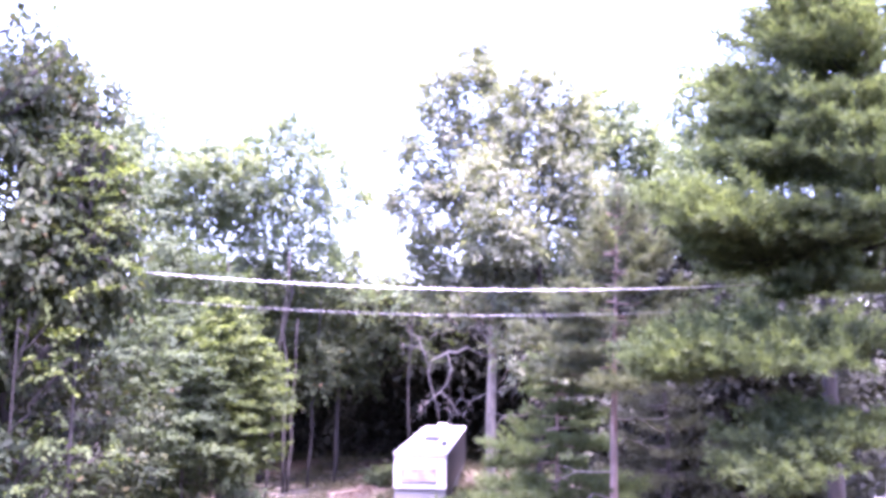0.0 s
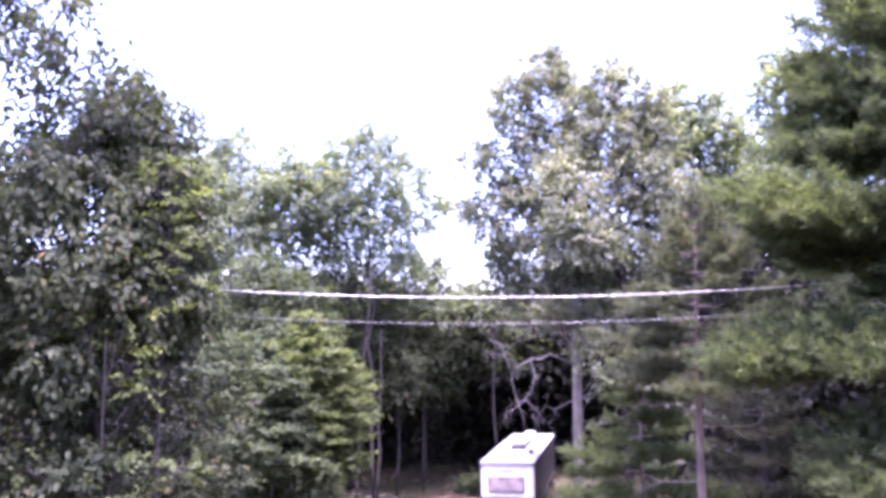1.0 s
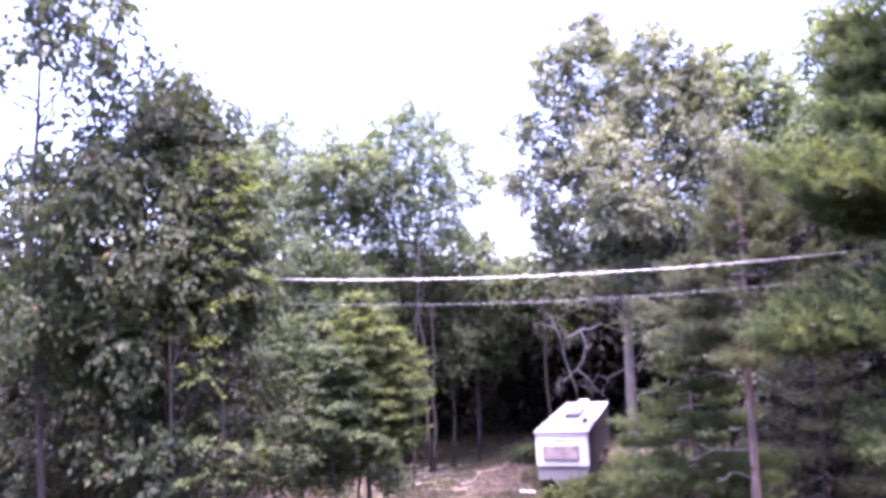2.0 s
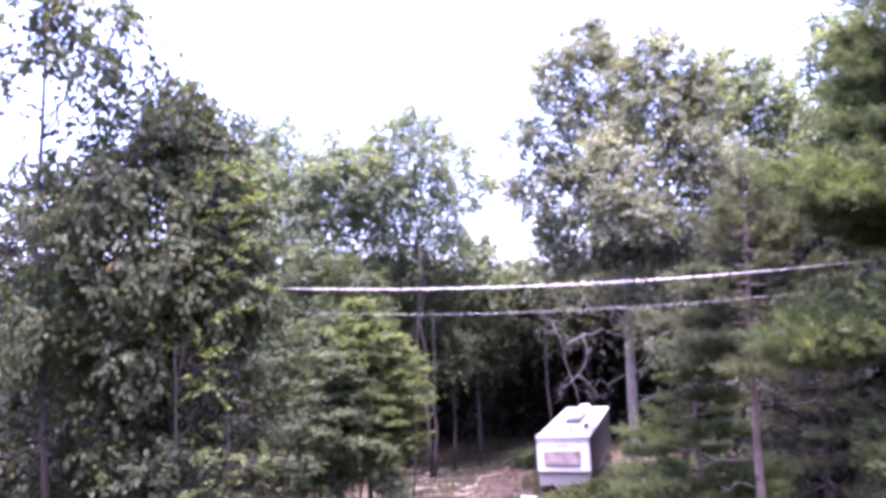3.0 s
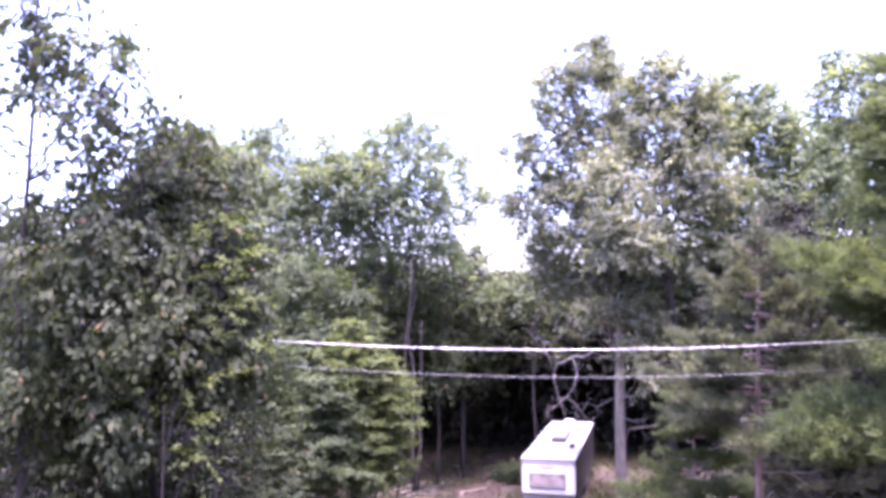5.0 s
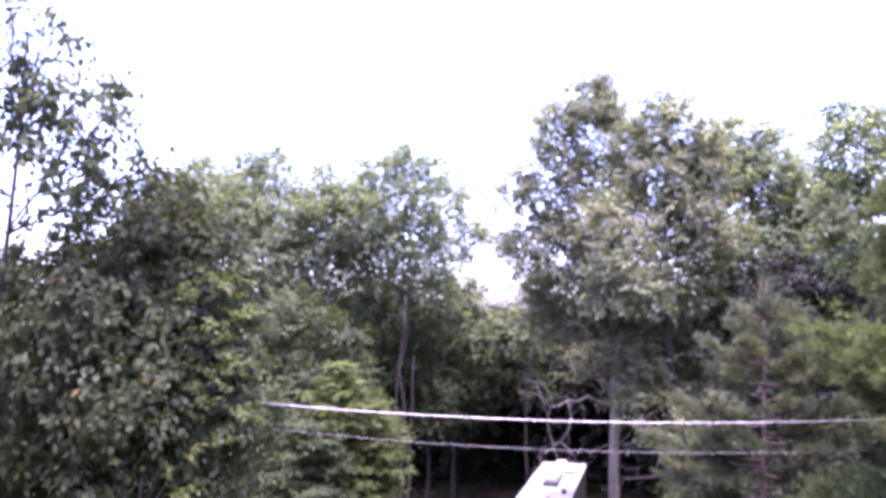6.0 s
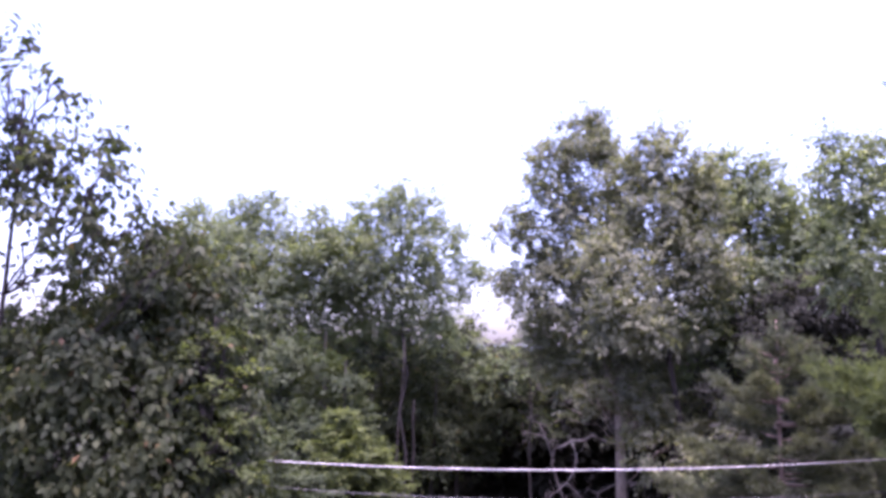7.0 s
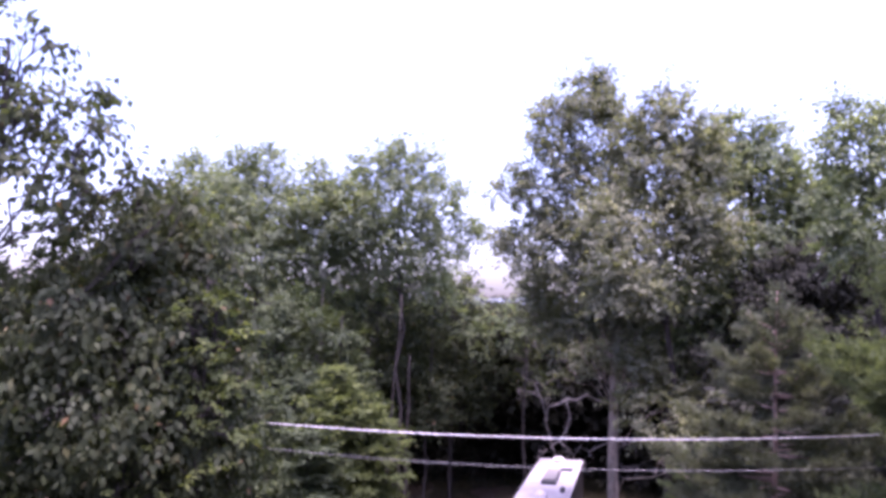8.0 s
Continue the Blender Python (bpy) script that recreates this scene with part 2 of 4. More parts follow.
def pine(name, foot, height, radius, boughs, mat, bark, label, tuft=0.16, per=11, dead=(), lean=(0, 0), twig_gap=0.13, tip=1.0, puff=0.22):
    """A pine: trunk, boughs (height, turn in degrees, length, rise) with feathered twigs, and bare dead snags."""
    tree = tagged(empty(name, foot), label, "tree")
    top = (foot[0] + lean[0], foot[1] + lean[1], foot[2] + height)
    trunk = wander(foot, top, radius, 0.012, 12, 0.005)
    under("trunk", tube_mesh("trunk", [trunk], bark, 12), tree)
    tp = np.array(trunk)
    at = lambda z: np.array([np.interp(z, tp[:, 2], tp[:, k]) for k in range(3)])
    pts, dirs = [], []
    for z, turn, ln, rise in boughs:
        a = radians(turn)
        out = np.array((math.cos(a), math.sin(a), 0.0))
        side = np.array((-out[1], out[0], 0.0))
        root = at(z)
        steps = 9
        line = []
        for i in range(steps):
            f = i / (steps - 1)
            p = root + out * ln * f + np.array((0, 0, rise * ln * f ** 1.6 - 0.05 * ln * math.sin(math.pi * f))) + RNG.normal(size=3) * 0.02 * ln * f
            line.append((*p, max(0.006, (0.016 + 0.011 * ln) * (1 - f))))
        under("bough", tube_mesh("bough", [line], bark, 5), tree)
        lp = np.array(line)[:, :3]
        count = int(ln / twig_gap)
        for j in range(count):
            f = 0.22 + 0.78 * (j + RNG.random()) / count
            b = np.array([np.interp(f, np.linspace(0, 1, steps), lp[:, k]) for k in range(3)])
            half = ln * (0.10 + 0.30 * math.sin(math.pi * min(1.0, f * 0.93 + 0.05))) * (0.6 + 0.6 * RNG.random()) * tip
            s = 1 if j % 2 else -1
            way = unit(side * s * (0.15 + 0.8 * RNG.random()) + out * 0.75 + np.array((0, 0, 0.10 + puff * RNG.normal())))
            n = max(3, int(half / (tuft * 0.30)))
            g = (np.arange(n) + RNG.random(n)) / n
            q = b + way * (half * g)[:, None] + np.array((0, 0, 1.0)) * (0.12 * half * g ** 2)[:, None] + RNG.normal(size=(n, 3)) * tuft * 0.25
            pts.append(q)
            dirs.append(np.tile(unit(way + (0, 0, 0.35)), (n, 1)))
        pts.append(lp[-2:])
        dirs.append(np.tile(out, (2, 1)))
    top_pts = at(foot[2] + height) - np.array((0, 0, 1.0)) * np.linspace(-0.1, 1.6, 130)[:, None] + RNG.normal(size=(130, 3)) * (0.15, 0.15, 0.05)
    pts.append(top_pts)
    dirs.append(np.tile((0, 0, 1.0), (130, 1)))
    under("needles", soup("needles", needle_tufts(np.concatenate(pts), np.concatenate(dirs), tuft, per), 3, mat), tree)
    for z, turn, ln, rise in dead:
        a = radians(turn)
        root = at(z)
        end = root + np.array((math.cos(a) * ln, math.sin(a) * ln, rise * ln))
        line = wander(root, end, 0.022, 0.006, 6, 0.14)
        twig = wander(line[3][:3], np.array(line[3][:3]) + (end - root) * 0.4 + np.array((0, 0, -0.25 * ln)), 0.012, 0.004, 4, 0.1)
        under("dead_branch", tube_mesh("dead_branch", [line, twig], DEADWOOD, 5), tree, "bare grey dead branch")
    return tree


# ---- ground, road, distance ----
def ground_height(x, y):
    return 0.10 * noise.noise((x * 0.12, y * 0.12, 0.0)) + 0.05 * noise.noise((x * 0.6, y * 0.6, 3.0))


def ground_sheet():
    me = bpy.data.meshes.new("ground")
    rings = [0.0] + [1.5 * 1.09 ** i for i in range(90)]
    verts, faces, seg = [], [], 96
    cx, cy = 2.0, 36.0
    for r in rings:
        for k in range(seg):
            a = 2 * math.pi * k / seg
            x, y = cx + r * math.cos(a), cy + r * math.sin(a)
            verts.append((x, y, ground_height(x, y) if r < 60 else 0.0))
    for i in range(len(rings) - 1):
        for k in range(seg):
            a, b = i * seg + k, i * seg + (k + 1) % seg
            faces.append((a, b, b + seg, a + seg))
    me.from_pydata(verts, [], faces)
    me.polygons.foreach_set("use_smooth", np.ones(len(faces), dtype=bool))
    m, n, l, b = material("leaf_litter_ground", 0.95)
    fine = noise_tex(n, l, 7.0, 10.0, 0.8)
    broad = noise_tex(n, l, 0.33, 4.0)
    litter = ramp(n, l, fine, [(0.32, (0.010, 0.007, 0.006)), (0.52, (0.034, 0.023, 0.017)), (0.75, (0.088, 0.064, 0.046))])
    turf = ramp(n, l, fine, [(0.3, (0.025, 0.028, 0.013)), (0.7, (0.075, 0.075, 0.036))])
    l.new(mix(n, l, litter, turf, ramp(n, l, broad, [(0.48, (0, 0, 0)), (0.62, (1, 1, 1))])), b.inputs["Base Color"])
    bump(n, l, b, fine, 0.8, 0.05)
    me.materials.append(m)
    return tagged(new("ground", me), "brown leaf litter and patchy grass on forest ground", "ground", kind="structure")


ground_sheet()


def road_strip():
    m, n, l, b = material("worn_asphalt", 0.85)
    g = noise_tex(n, l, 60.0, 5.0, 0.7)
    big = noise_tex(n, l, 0.5, 4.0)
    l.new(mix(n, l, ramp(n, l, g, [(0.3, (0.10, 0.10, 0.105)), (0.7, (0.19, 0.19, 0.195))]), ramp(n, l, big, [(0.3, (0.8, 0.8, 0.8)), (0.7, (1.2, 1.2, 1.2))]), 1.0, 'MULTIPLY'), b.inputs["Base Color"])
    bump(n, l, b, g, 0.4, 0.01)
    left = [Vector((18 + s * 0.72, 32.4 + s * 0.70)) for s in range(-4, 60, 2)]
    verts, faces = [], []
    away = Vector((0.70, -0.72))
    for i, p in enumerate(left):
        for k in range(7):
            q = p + away * (k * 0.9 + (0.12 * noise.noise((p.x * 0.8, p.y * 0.8, 1.0)) if k == 0 else 0))
            verts.append((q.x, q.y, 0.17 + 0.05 * math.sin(math.pi * k / 6)))
    for i in range(len(left) - 1):
        for k in range(6):
            a = i * 7 + k
            faces.append((a, a + 1, a + 8, a + 7))
    me = bpy.data.meshes.new("road")
    me.from_pydata(verts, [], faces)
    me.polygons.foreach_set("use_smooth", np.ones(len(faces), dtype=bool))
    me.materials.append(m)
    ob = tagged(new("road", me), "pale grey worn asphalt road beside the grass verge", "road", kind="structure")
    mod = ob.modifiers.new("thickness", 'SOLIDIFY')
    mod.thickness, mod.offset = 0.3, -1.0
    return ob


road_strip()


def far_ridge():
    # Distance haze is put into the ridge's blue-grey base colour.
    m, n, l, b = material("haze_tinted_far_woods", 1.0)
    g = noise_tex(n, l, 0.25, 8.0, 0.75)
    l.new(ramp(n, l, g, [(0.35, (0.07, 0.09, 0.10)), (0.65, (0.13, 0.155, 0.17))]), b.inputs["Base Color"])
    verts, faces = [], []
    cols, rows = 160, 24
    for i in range(cols):
        for j in range(rows):
            x, f = -260 + i * 3.4, j / (rows - 1)
            h = 30 * math.sin(f * math.pi * 0.5) * (0.85 + 0.25 * noise.noise((x * 0.008, 0, 0)))
            verts.append((x + 3 * noise.noise((i, j, 9.0)), 330 + f * 120, h + f * 3.5 * noise.noise((x * 0.15, f * 14, 2.0))))
    for i in range(cols - 1):
        for j in range(rows - 1):
            a = i * rows + j
            faces.append((a, a + rows, a + rows + 1, a + 1))
    me = bpy.data.meshes.new("backdrop_ridge")
    me.from_pydata(verts, [], faces)
    me.materials.append(m)
    return tagged(new("backdrop_ridge", me), "wooded ridge in the distance, tinted blue-green for haze", "hill", kind="structure")


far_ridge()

# ---- trees ----
broadleaf("oak_tree", (-0.1, 6.8, 0), (0.0, 6.6, 15.3), 0.09, [
    (-0.2, 6.5, 15.5, 0.48), (0.2, 6.5, 14.8, 0.47), (0.6, 6.5, 15.2, 0.26), (-0.1, 6.5, 14.2, 0.65),
    (0.7, 6.5, 14.2, 0.42), (0.2, 6.5, 13.5, 0.68), (0.7, 7, 13.6, 0.4), (0.8, 7.5, 14.5, 0.26),
] + [
    (-0.4, 6.5, 13.7, 0.61), (0.7, 6.5, 14, 0.45), (1, 6.5, 13.2, 0.41), (1.7, 6.5, 13.7, 0.21),
    (-0.7, 6.5, 12.7, 0.56), (1.7, 6.5, 12.8, 0.27), (0.2, 6.5, 14.5, 0.51), (1.3, 7, 13.4, 0.3), (1.9, 7.2, 13, 0.24), (2.4, 7.5, 12.6, 0.24),
], OAK, BARK_DARK, "tall thin oak with sparse drooping leaves against the sky", size=0.15, cover=0.6, droop=0.7, ragged=0.9)

broadleaf("oak_tree", (1.3, 8.4, 0), (1.2, 8.3, 13.2), 0.2, [
    (1.7, 8.4, 12.9, 0.4), (1.2, 8.5, 12.9, 0.3), (0.5, 8, 12.0, 0.7), (1.4, 8.6, 12.3, 0.65),
    (-0.3, 7.5, 11.2, 0.9), (0.9, 8, 11.7, 1.04), (1.9, 8.5, 11.7, 0.82), (2.5, 8.8, 12.1, 0.44),
    (2.3, 8.6, 11, 0.55), (2.6, 8.9, 10.6, 0.36), (0.5, 7.4, 10.6, 1.17), (1.7, 8, 10.4, 1.1),
    (2.4, 8.6, 9.9, 0.6), (2.7, 8.9, 10.1, 0.3), (0.3, 7.2, 9.2, 1.23), (1.6, 7.7, 9, 1.16),
    (2.4, 8.3, 8.9, 0.75), (2.7, 8.7, 8.8, 0.42),
    (0.2, 7.0, 8.0, 0.8), (1.2, 7.2, 7.9, 0.7), (1.1, 7.0, 6.7, 0.6),
    (2.0, 7.4, 7.6, 0.45), (1.9, 7.2, 5.8, 0.55),
], OAK, BARK_DARK, "dense dark green oak with drooping leaves beside the clearing", size=0.135, cover=2.9, droop=0.9)

# Filler tree; its leaf colour carries the shade seen through the gaps.
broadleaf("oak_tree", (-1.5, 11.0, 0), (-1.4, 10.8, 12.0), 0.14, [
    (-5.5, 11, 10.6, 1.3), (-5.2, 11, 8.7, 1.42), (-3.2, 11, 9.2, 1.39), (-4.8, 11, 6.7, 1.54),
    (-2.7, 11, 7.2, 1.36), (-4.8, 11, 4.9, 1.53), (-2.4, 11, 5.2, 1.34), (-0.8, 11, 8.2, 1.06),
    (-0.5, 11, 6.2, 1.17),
], SHADE_WOODS, BARK_DARK, "leafy oak filling the edge of the wood, darkened for shade", size=0.13, cover=2.2, droop=0.5)

broadleaf("maple_shrub", (0.6, 9.4, 0), (0.5, 9.2, 8.2), 0.09, [
    (-1.52, 8.1, 7.8, 1.13), (-0.47, 8.68, 8.04, 0.95), (1.15, 8.68, 7.8, 0.92), (1.27, 9.38, 8.27, 0.58),
    (1.85, 9.61, 7.46, 0.54), (1.62, 9.61, 9.08, 0.43), (-0.59, 7.75, 6.41, 1.18), (0.8, 8.33, 6.41, 0.99),
    (1.96, 9.03, 6.41, 0.92), (2.66, 9.61, 6.64, 0.73), (1.27, 8.68, 5.14, 1.3), (-0.47, 7.98, 5.14, 1.27),
    (2.66, 9.26, 5.25, 0.91),
], YELLOW_SHADE, BARK_DARK, "leafy undergrowth maple darkened for shade, with some yellowing leaves", "shrub", size=0.11, cover=1.1, droop=0.3, spray=0.5)

broadleaf("maple_sapling", (2.7, 8.1, 0), (2.8, 8.0, 11.6), 0.05, [
    (2.8, 8, 11.5, 0.24), (3.0, 8, 11.1, 0.22), (2.6, 7.8, 10.9, 0.3), (3.2, 7.9, 10.5, 0.26),
    (3.4, 8, 10.1, 0.24), (2.8, 7.7, 10.1, 0.32), (3.1, 7.7, 9.6, 0.3), (3.3, 7.8, 9.2, 0.22),
    (2.6, 7.6, 9.3, 0.32), (2.2, 7.6, 10.3, 0.26), (2.9, 7.7, 8.7, 0.28), (1.9, 7.5, 9.5, 0.24),
], BRIGHT, BARK_DARK, "slender sapling with pale yellow-green sprays of leaves", size=0.11, cover=0.85, droop=0.2, spray=0.75, clump=0.5)
broadleaf("maple_sapling", (2.2, 7.0, 0), (2.3, 7.1, 8.2), 0.05, [
    (1.9, 7.1, 8.3, 0.3), (2.4, 7.2, 8.1, 0.32), (2.7, 7.3, 7.8, 0.26), (2.9, 7.3, 7.4, 0.24),
    (3.2, 7.3, 6.3, 0.3), (2.6, 7.1, 6.1, 0.32), (3.5, 7.5, 6.1, 0.26), (2.9, 7.2, 5.6, 0.3),
    (1.2, 6.8, 6.2, 0.24),
], BRIGHT, BARK_DARK, "low sapling with yellow-green leaves among darker undergrowth", size=0.10, cover=0.5, droop=0.2, spray=0.7, clump=0.5)

broadleaf("maple_tree", (-2.6, 20.6, 0), (-2.5, 20.6, 8.0), 0.09, [
    (-0.5, 21.5, 7.4, 0.87), (-1.6, 21, 7.1, 1.03), (-1, 21.5, 5.4, 1.35), (-2.3, 20.5, 5.9, 1.32),
    (-1.9, 20.5, 3.9, 1.51), (-0.5, 21.5, 3.1, 1.33), (-2.9, 20, 7.6, 1.11), (-4.4, 20, 4, 1.73),
    (-0.7, 21.6, 4.1, 1.03),
], MID, BARK_DARK, "dark blue-green young maple beside a birch", size=0.14, cover=2.0, droop=0.2, spray=0.5)

layered_tree("birch_tree", (0.1, 22.0, 0), (0.5, 22.0, 8.0), 0.07, 3.6, BRIGHT, BARK_DARK, "fresh green young birch with layered sprays of leaves", lambda f: 1.1 + 0.55 * math.sin(math.pi * min(1.0, 0.15 + f * 0.9)) - 0.9 * f ** 4)
layered_tree("maple_sapling", (-0.8, 19.4, 0), (-0.6, 19.4, 7.5), 0.05, 4.3, MID, BARK_DARK, "young maple with level fans of blue-green leaves", lambda f: 1.9 - 1.3 * f ** 2, 0.12, 1.0)

layered_tree("maple_tree", (-0.7, 21.2, 0), (-0.3, 21.2, 9.4), 0.06, 7.0, BRIGHT, BARK_DARK, "young maple with yellow-green leaf fans above a birch", lambda f: 1.05 + 0.5 * math.sin(5 * f) - 0.45 * f ** 3, 0.12, 0.5)

broadleaf("maple_tree", (-1.5, 24.2, 0), (-1.4, 24.0, 11.0), 0.12, [
    (-3.9, 24, 11, 1), (-2.7, 24, 10.4, 0.98), (-1.5, 24, 10, 0.65), (-3.9, 23.2, 9.7, 1.18),
    (-2.4, 24, 9, 1.3), (-1.2, 24, 8.6, 0.86), (-3, 23.4, 7.6, 1.6), (-1.4, 24, 7.4, 1.18),
    (-0.6, 24.8, 7.1, 0.98), (-2.3, 24, 5.8, 1.5), (-0.2, 24.5, 5.9, 1.07), (-3.7, 23, 6.1, 1.26),
], MID, BARK_DARK, "mid-green young maple with a rounded crown", size=0.14, cover=2.2, droop=0.2, spray=0.5)
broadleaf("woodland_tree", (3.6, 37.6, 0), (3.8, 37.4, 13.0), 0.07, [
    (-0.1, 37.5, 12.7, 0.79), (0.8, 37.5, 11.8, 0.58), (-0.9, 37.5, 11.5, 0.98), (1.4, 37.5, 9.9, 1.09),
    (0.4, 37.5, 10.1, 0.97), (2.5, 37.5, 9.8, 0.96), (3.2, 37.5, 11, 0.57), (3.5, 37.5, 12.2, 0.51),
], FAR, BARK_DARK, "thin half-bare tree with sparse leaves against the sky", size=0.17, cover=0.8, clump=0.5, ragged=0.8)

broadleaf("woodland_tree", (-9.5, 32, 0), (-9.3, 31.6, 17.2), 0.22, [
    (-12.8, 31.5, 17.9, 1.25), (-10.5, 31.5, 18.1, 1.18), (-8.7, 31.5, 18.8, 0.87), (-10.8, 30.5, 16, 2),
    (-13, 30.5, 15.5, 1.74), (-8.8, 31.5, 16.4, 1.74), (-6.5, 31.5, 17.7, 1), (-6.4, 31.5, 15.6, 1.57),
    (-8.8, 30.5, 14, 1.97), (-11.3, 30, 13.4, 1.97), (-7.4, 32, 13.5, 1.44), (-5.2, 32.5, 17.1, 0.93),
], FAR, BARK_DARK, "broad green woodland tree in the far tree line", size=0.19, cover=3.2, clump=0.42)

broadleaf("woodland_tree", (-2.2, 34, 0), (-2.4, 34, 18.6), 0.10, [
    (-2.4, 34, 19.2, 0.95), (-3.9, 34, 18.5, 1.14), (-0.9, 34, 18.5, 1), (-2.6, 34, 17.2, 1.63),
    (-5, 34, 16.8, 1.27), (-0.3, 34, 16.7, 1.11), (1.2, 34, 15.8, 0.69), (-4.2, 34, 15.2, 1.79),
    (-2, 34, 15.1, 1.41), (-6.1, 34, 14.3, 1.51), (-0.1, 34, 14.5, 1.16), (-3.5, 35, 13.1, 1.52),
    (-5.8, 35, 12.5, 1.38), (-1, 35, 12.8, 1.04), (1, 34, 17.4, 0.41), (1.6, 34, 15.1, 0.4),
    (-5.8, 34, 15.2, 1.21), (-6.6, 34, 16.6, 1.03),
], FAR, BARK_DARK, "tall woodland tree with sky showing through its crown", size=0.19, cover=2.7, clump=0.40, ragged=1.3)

# The darker oak leaf colour supplies this tree's shade.
broadleaf("woodland_tree", (-4.6, 37.0, 0), (-4.4, 36.6, 11.8), 0.14, [
    (-10.9, 36.5, 11.6, 1.8), (-8.1, 36.5, 11.6, 1.45), (-5.3, 36.5, 10.8, 1.74), (-2, 36.5, 11, 1.4),
    (-3.3, 36.5, 8.8, 1.56), (-1, 36.5, 7.1, 1.38), (-6, 36.5, 8.4, 1.58), (-8, 36.5, 9, 1.6),
    (-3.9, 36.5, 6, 1.4), (-2, 36.5, 5.8, 1.38),
], OAK, BARK_DARK, "understorey tree below the taller crowns, leaves coloured dark for shade", size=0.21, cover=2.2)

# Oak leaf colour again, chosen dark for the shade at the back.
broadleaf("woodland_tree", (-1.2, 40.5, 0), (-0.9, 40, 11.5), 0.16, [
    (-0.6, 40, 12.4, 1.27), (-2, 40, 10.3, 1.85), (0.7, 40, 10.6, 1.39), (1.6, 40, 8.8, 1.64),
    (-0.9, 40, 8.1, 1.99), (2.4, 40, 10.1, 1.24), (-4.4, 42, 9.6, 2.48), (-7.4, 42, 8.8, 2.88),
    (3.1, 42, 8.4, 1.87), (0.1, 40, 6.5, 1.64), (2.7, 40, 11.1, 0.79),
], OAK, BARK_DARK, "low woodland tree closing the back of the clearing, leaves coloured dark for shade", size=0.22, cover=2.6)

broadleaf("oak_tree", (8.4, 32.6, 0), (8.5, 32.2, 20.6), 0.29, [
    (6.7, 31, 21.3, 0.65), (8.1, 31, 21.7, 0.72), (5.9, 31, 20.4, 0.78), (7.8, 31, 20.2, 1.18),
    (8.8, 31, 20.2, 0.66), (5.1, 31, 19.2, 0.5), (6.5, 31, 18.5, 1.14), (4.5, 31, 17.8, 0.52),
    (4.8, 31, 16.6, 0.68), (3.3, 31, 16.8, 0.42), (7.5, 31, 17.2, 1.53), (5.4, 31, 15.2, 1.16),
    (4.1, 31, 14.4, 0.75), (3.4, 31, 14.7, 0.4), (4.8, 31, 13.4, 0.6), (6.5, 31, 14.1, 1.41),
    (8, 31, 13.1, 1.39), (5.2, 33, 12.4, 1.14), (6.3, 33, 10.8, 1.21), (4.9, 34, 11.0, 0.75),
] + [
    (8.8, 31.8, 11.8, 1.01), (9.8, 31.8, 12, 0.9), (10.2, 31.8, 10.8, 0.89), (8, 31.8, 11.1, 0.75),
], DUSTY, BARK_GREY, "tall oak with a bare grey trunk and airy crown", size=0.18, cover=3.5, clump=0.42, ragged=1.3)

broadleaf("oak_tree", (10.6, 29.6, 0), (10.8, 29, 19.2), 0.2, [
    (10.8, 29, 20.1, 0.71), (10.2, 29, 18.8, 0.85), (11.3, 29, 18.8, 0.8), (9.9, 29, 17, 1.18),
    (11.5, 29, 16.9, 1.12), (9.2, 28, 14.7, 1.33), (11, 29, 14.8, 1.4), (8.9, 27, 12.4, 1.1),
    (9.8, 27, 12.2, 0.87), (10.8, 29, 12.7, 1.27), (12.3, 29, 18.5, 0.7), (12.3, 29, 15, 1.27),
    (8.1, 28, 14.8, 0.92), (9.2, 30, 18.6, 0.89), (9.1, 30, 16.7, 0.93), (12.4, 30, 16.8, 1),
    (12.4, 30, 17.9, 0.86),
], DUSTY, BARK_DARK, "tall olive-green oak in the stand beside the trailer", size=0.18, cover=3.4, clump=0.44)

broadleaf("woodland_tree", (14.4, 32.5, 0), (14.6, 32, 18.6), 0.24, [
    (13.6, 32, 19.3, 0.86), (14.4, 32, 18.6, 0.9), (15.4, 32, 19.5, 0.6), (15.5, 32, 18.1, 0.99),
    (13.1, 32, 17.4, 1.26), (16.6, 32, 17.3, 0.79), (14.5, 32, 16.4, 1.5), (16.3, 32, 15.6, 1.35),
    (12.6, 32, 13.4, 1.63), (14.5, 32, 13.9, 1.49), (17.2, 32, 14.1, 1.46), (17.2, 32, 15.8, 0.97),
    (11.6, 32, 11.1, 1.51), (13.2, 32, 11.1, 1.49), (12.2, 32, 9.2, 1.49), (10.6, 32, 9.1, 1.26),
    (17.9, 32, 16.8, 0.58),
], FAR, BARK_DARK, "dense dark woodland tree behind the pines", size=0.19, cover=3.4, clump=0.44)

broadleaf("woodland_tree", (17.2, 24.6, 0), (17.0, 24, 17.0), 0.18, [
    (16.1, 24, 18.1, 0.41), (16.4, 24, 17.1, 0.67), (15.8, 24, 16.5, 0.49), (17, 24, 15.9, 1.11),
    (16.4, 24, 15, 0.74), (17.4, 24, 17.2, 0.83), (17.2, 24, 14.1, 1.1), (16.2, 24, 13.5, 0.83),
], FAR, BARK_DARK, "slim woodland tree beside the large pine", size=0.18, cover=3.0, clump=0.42)

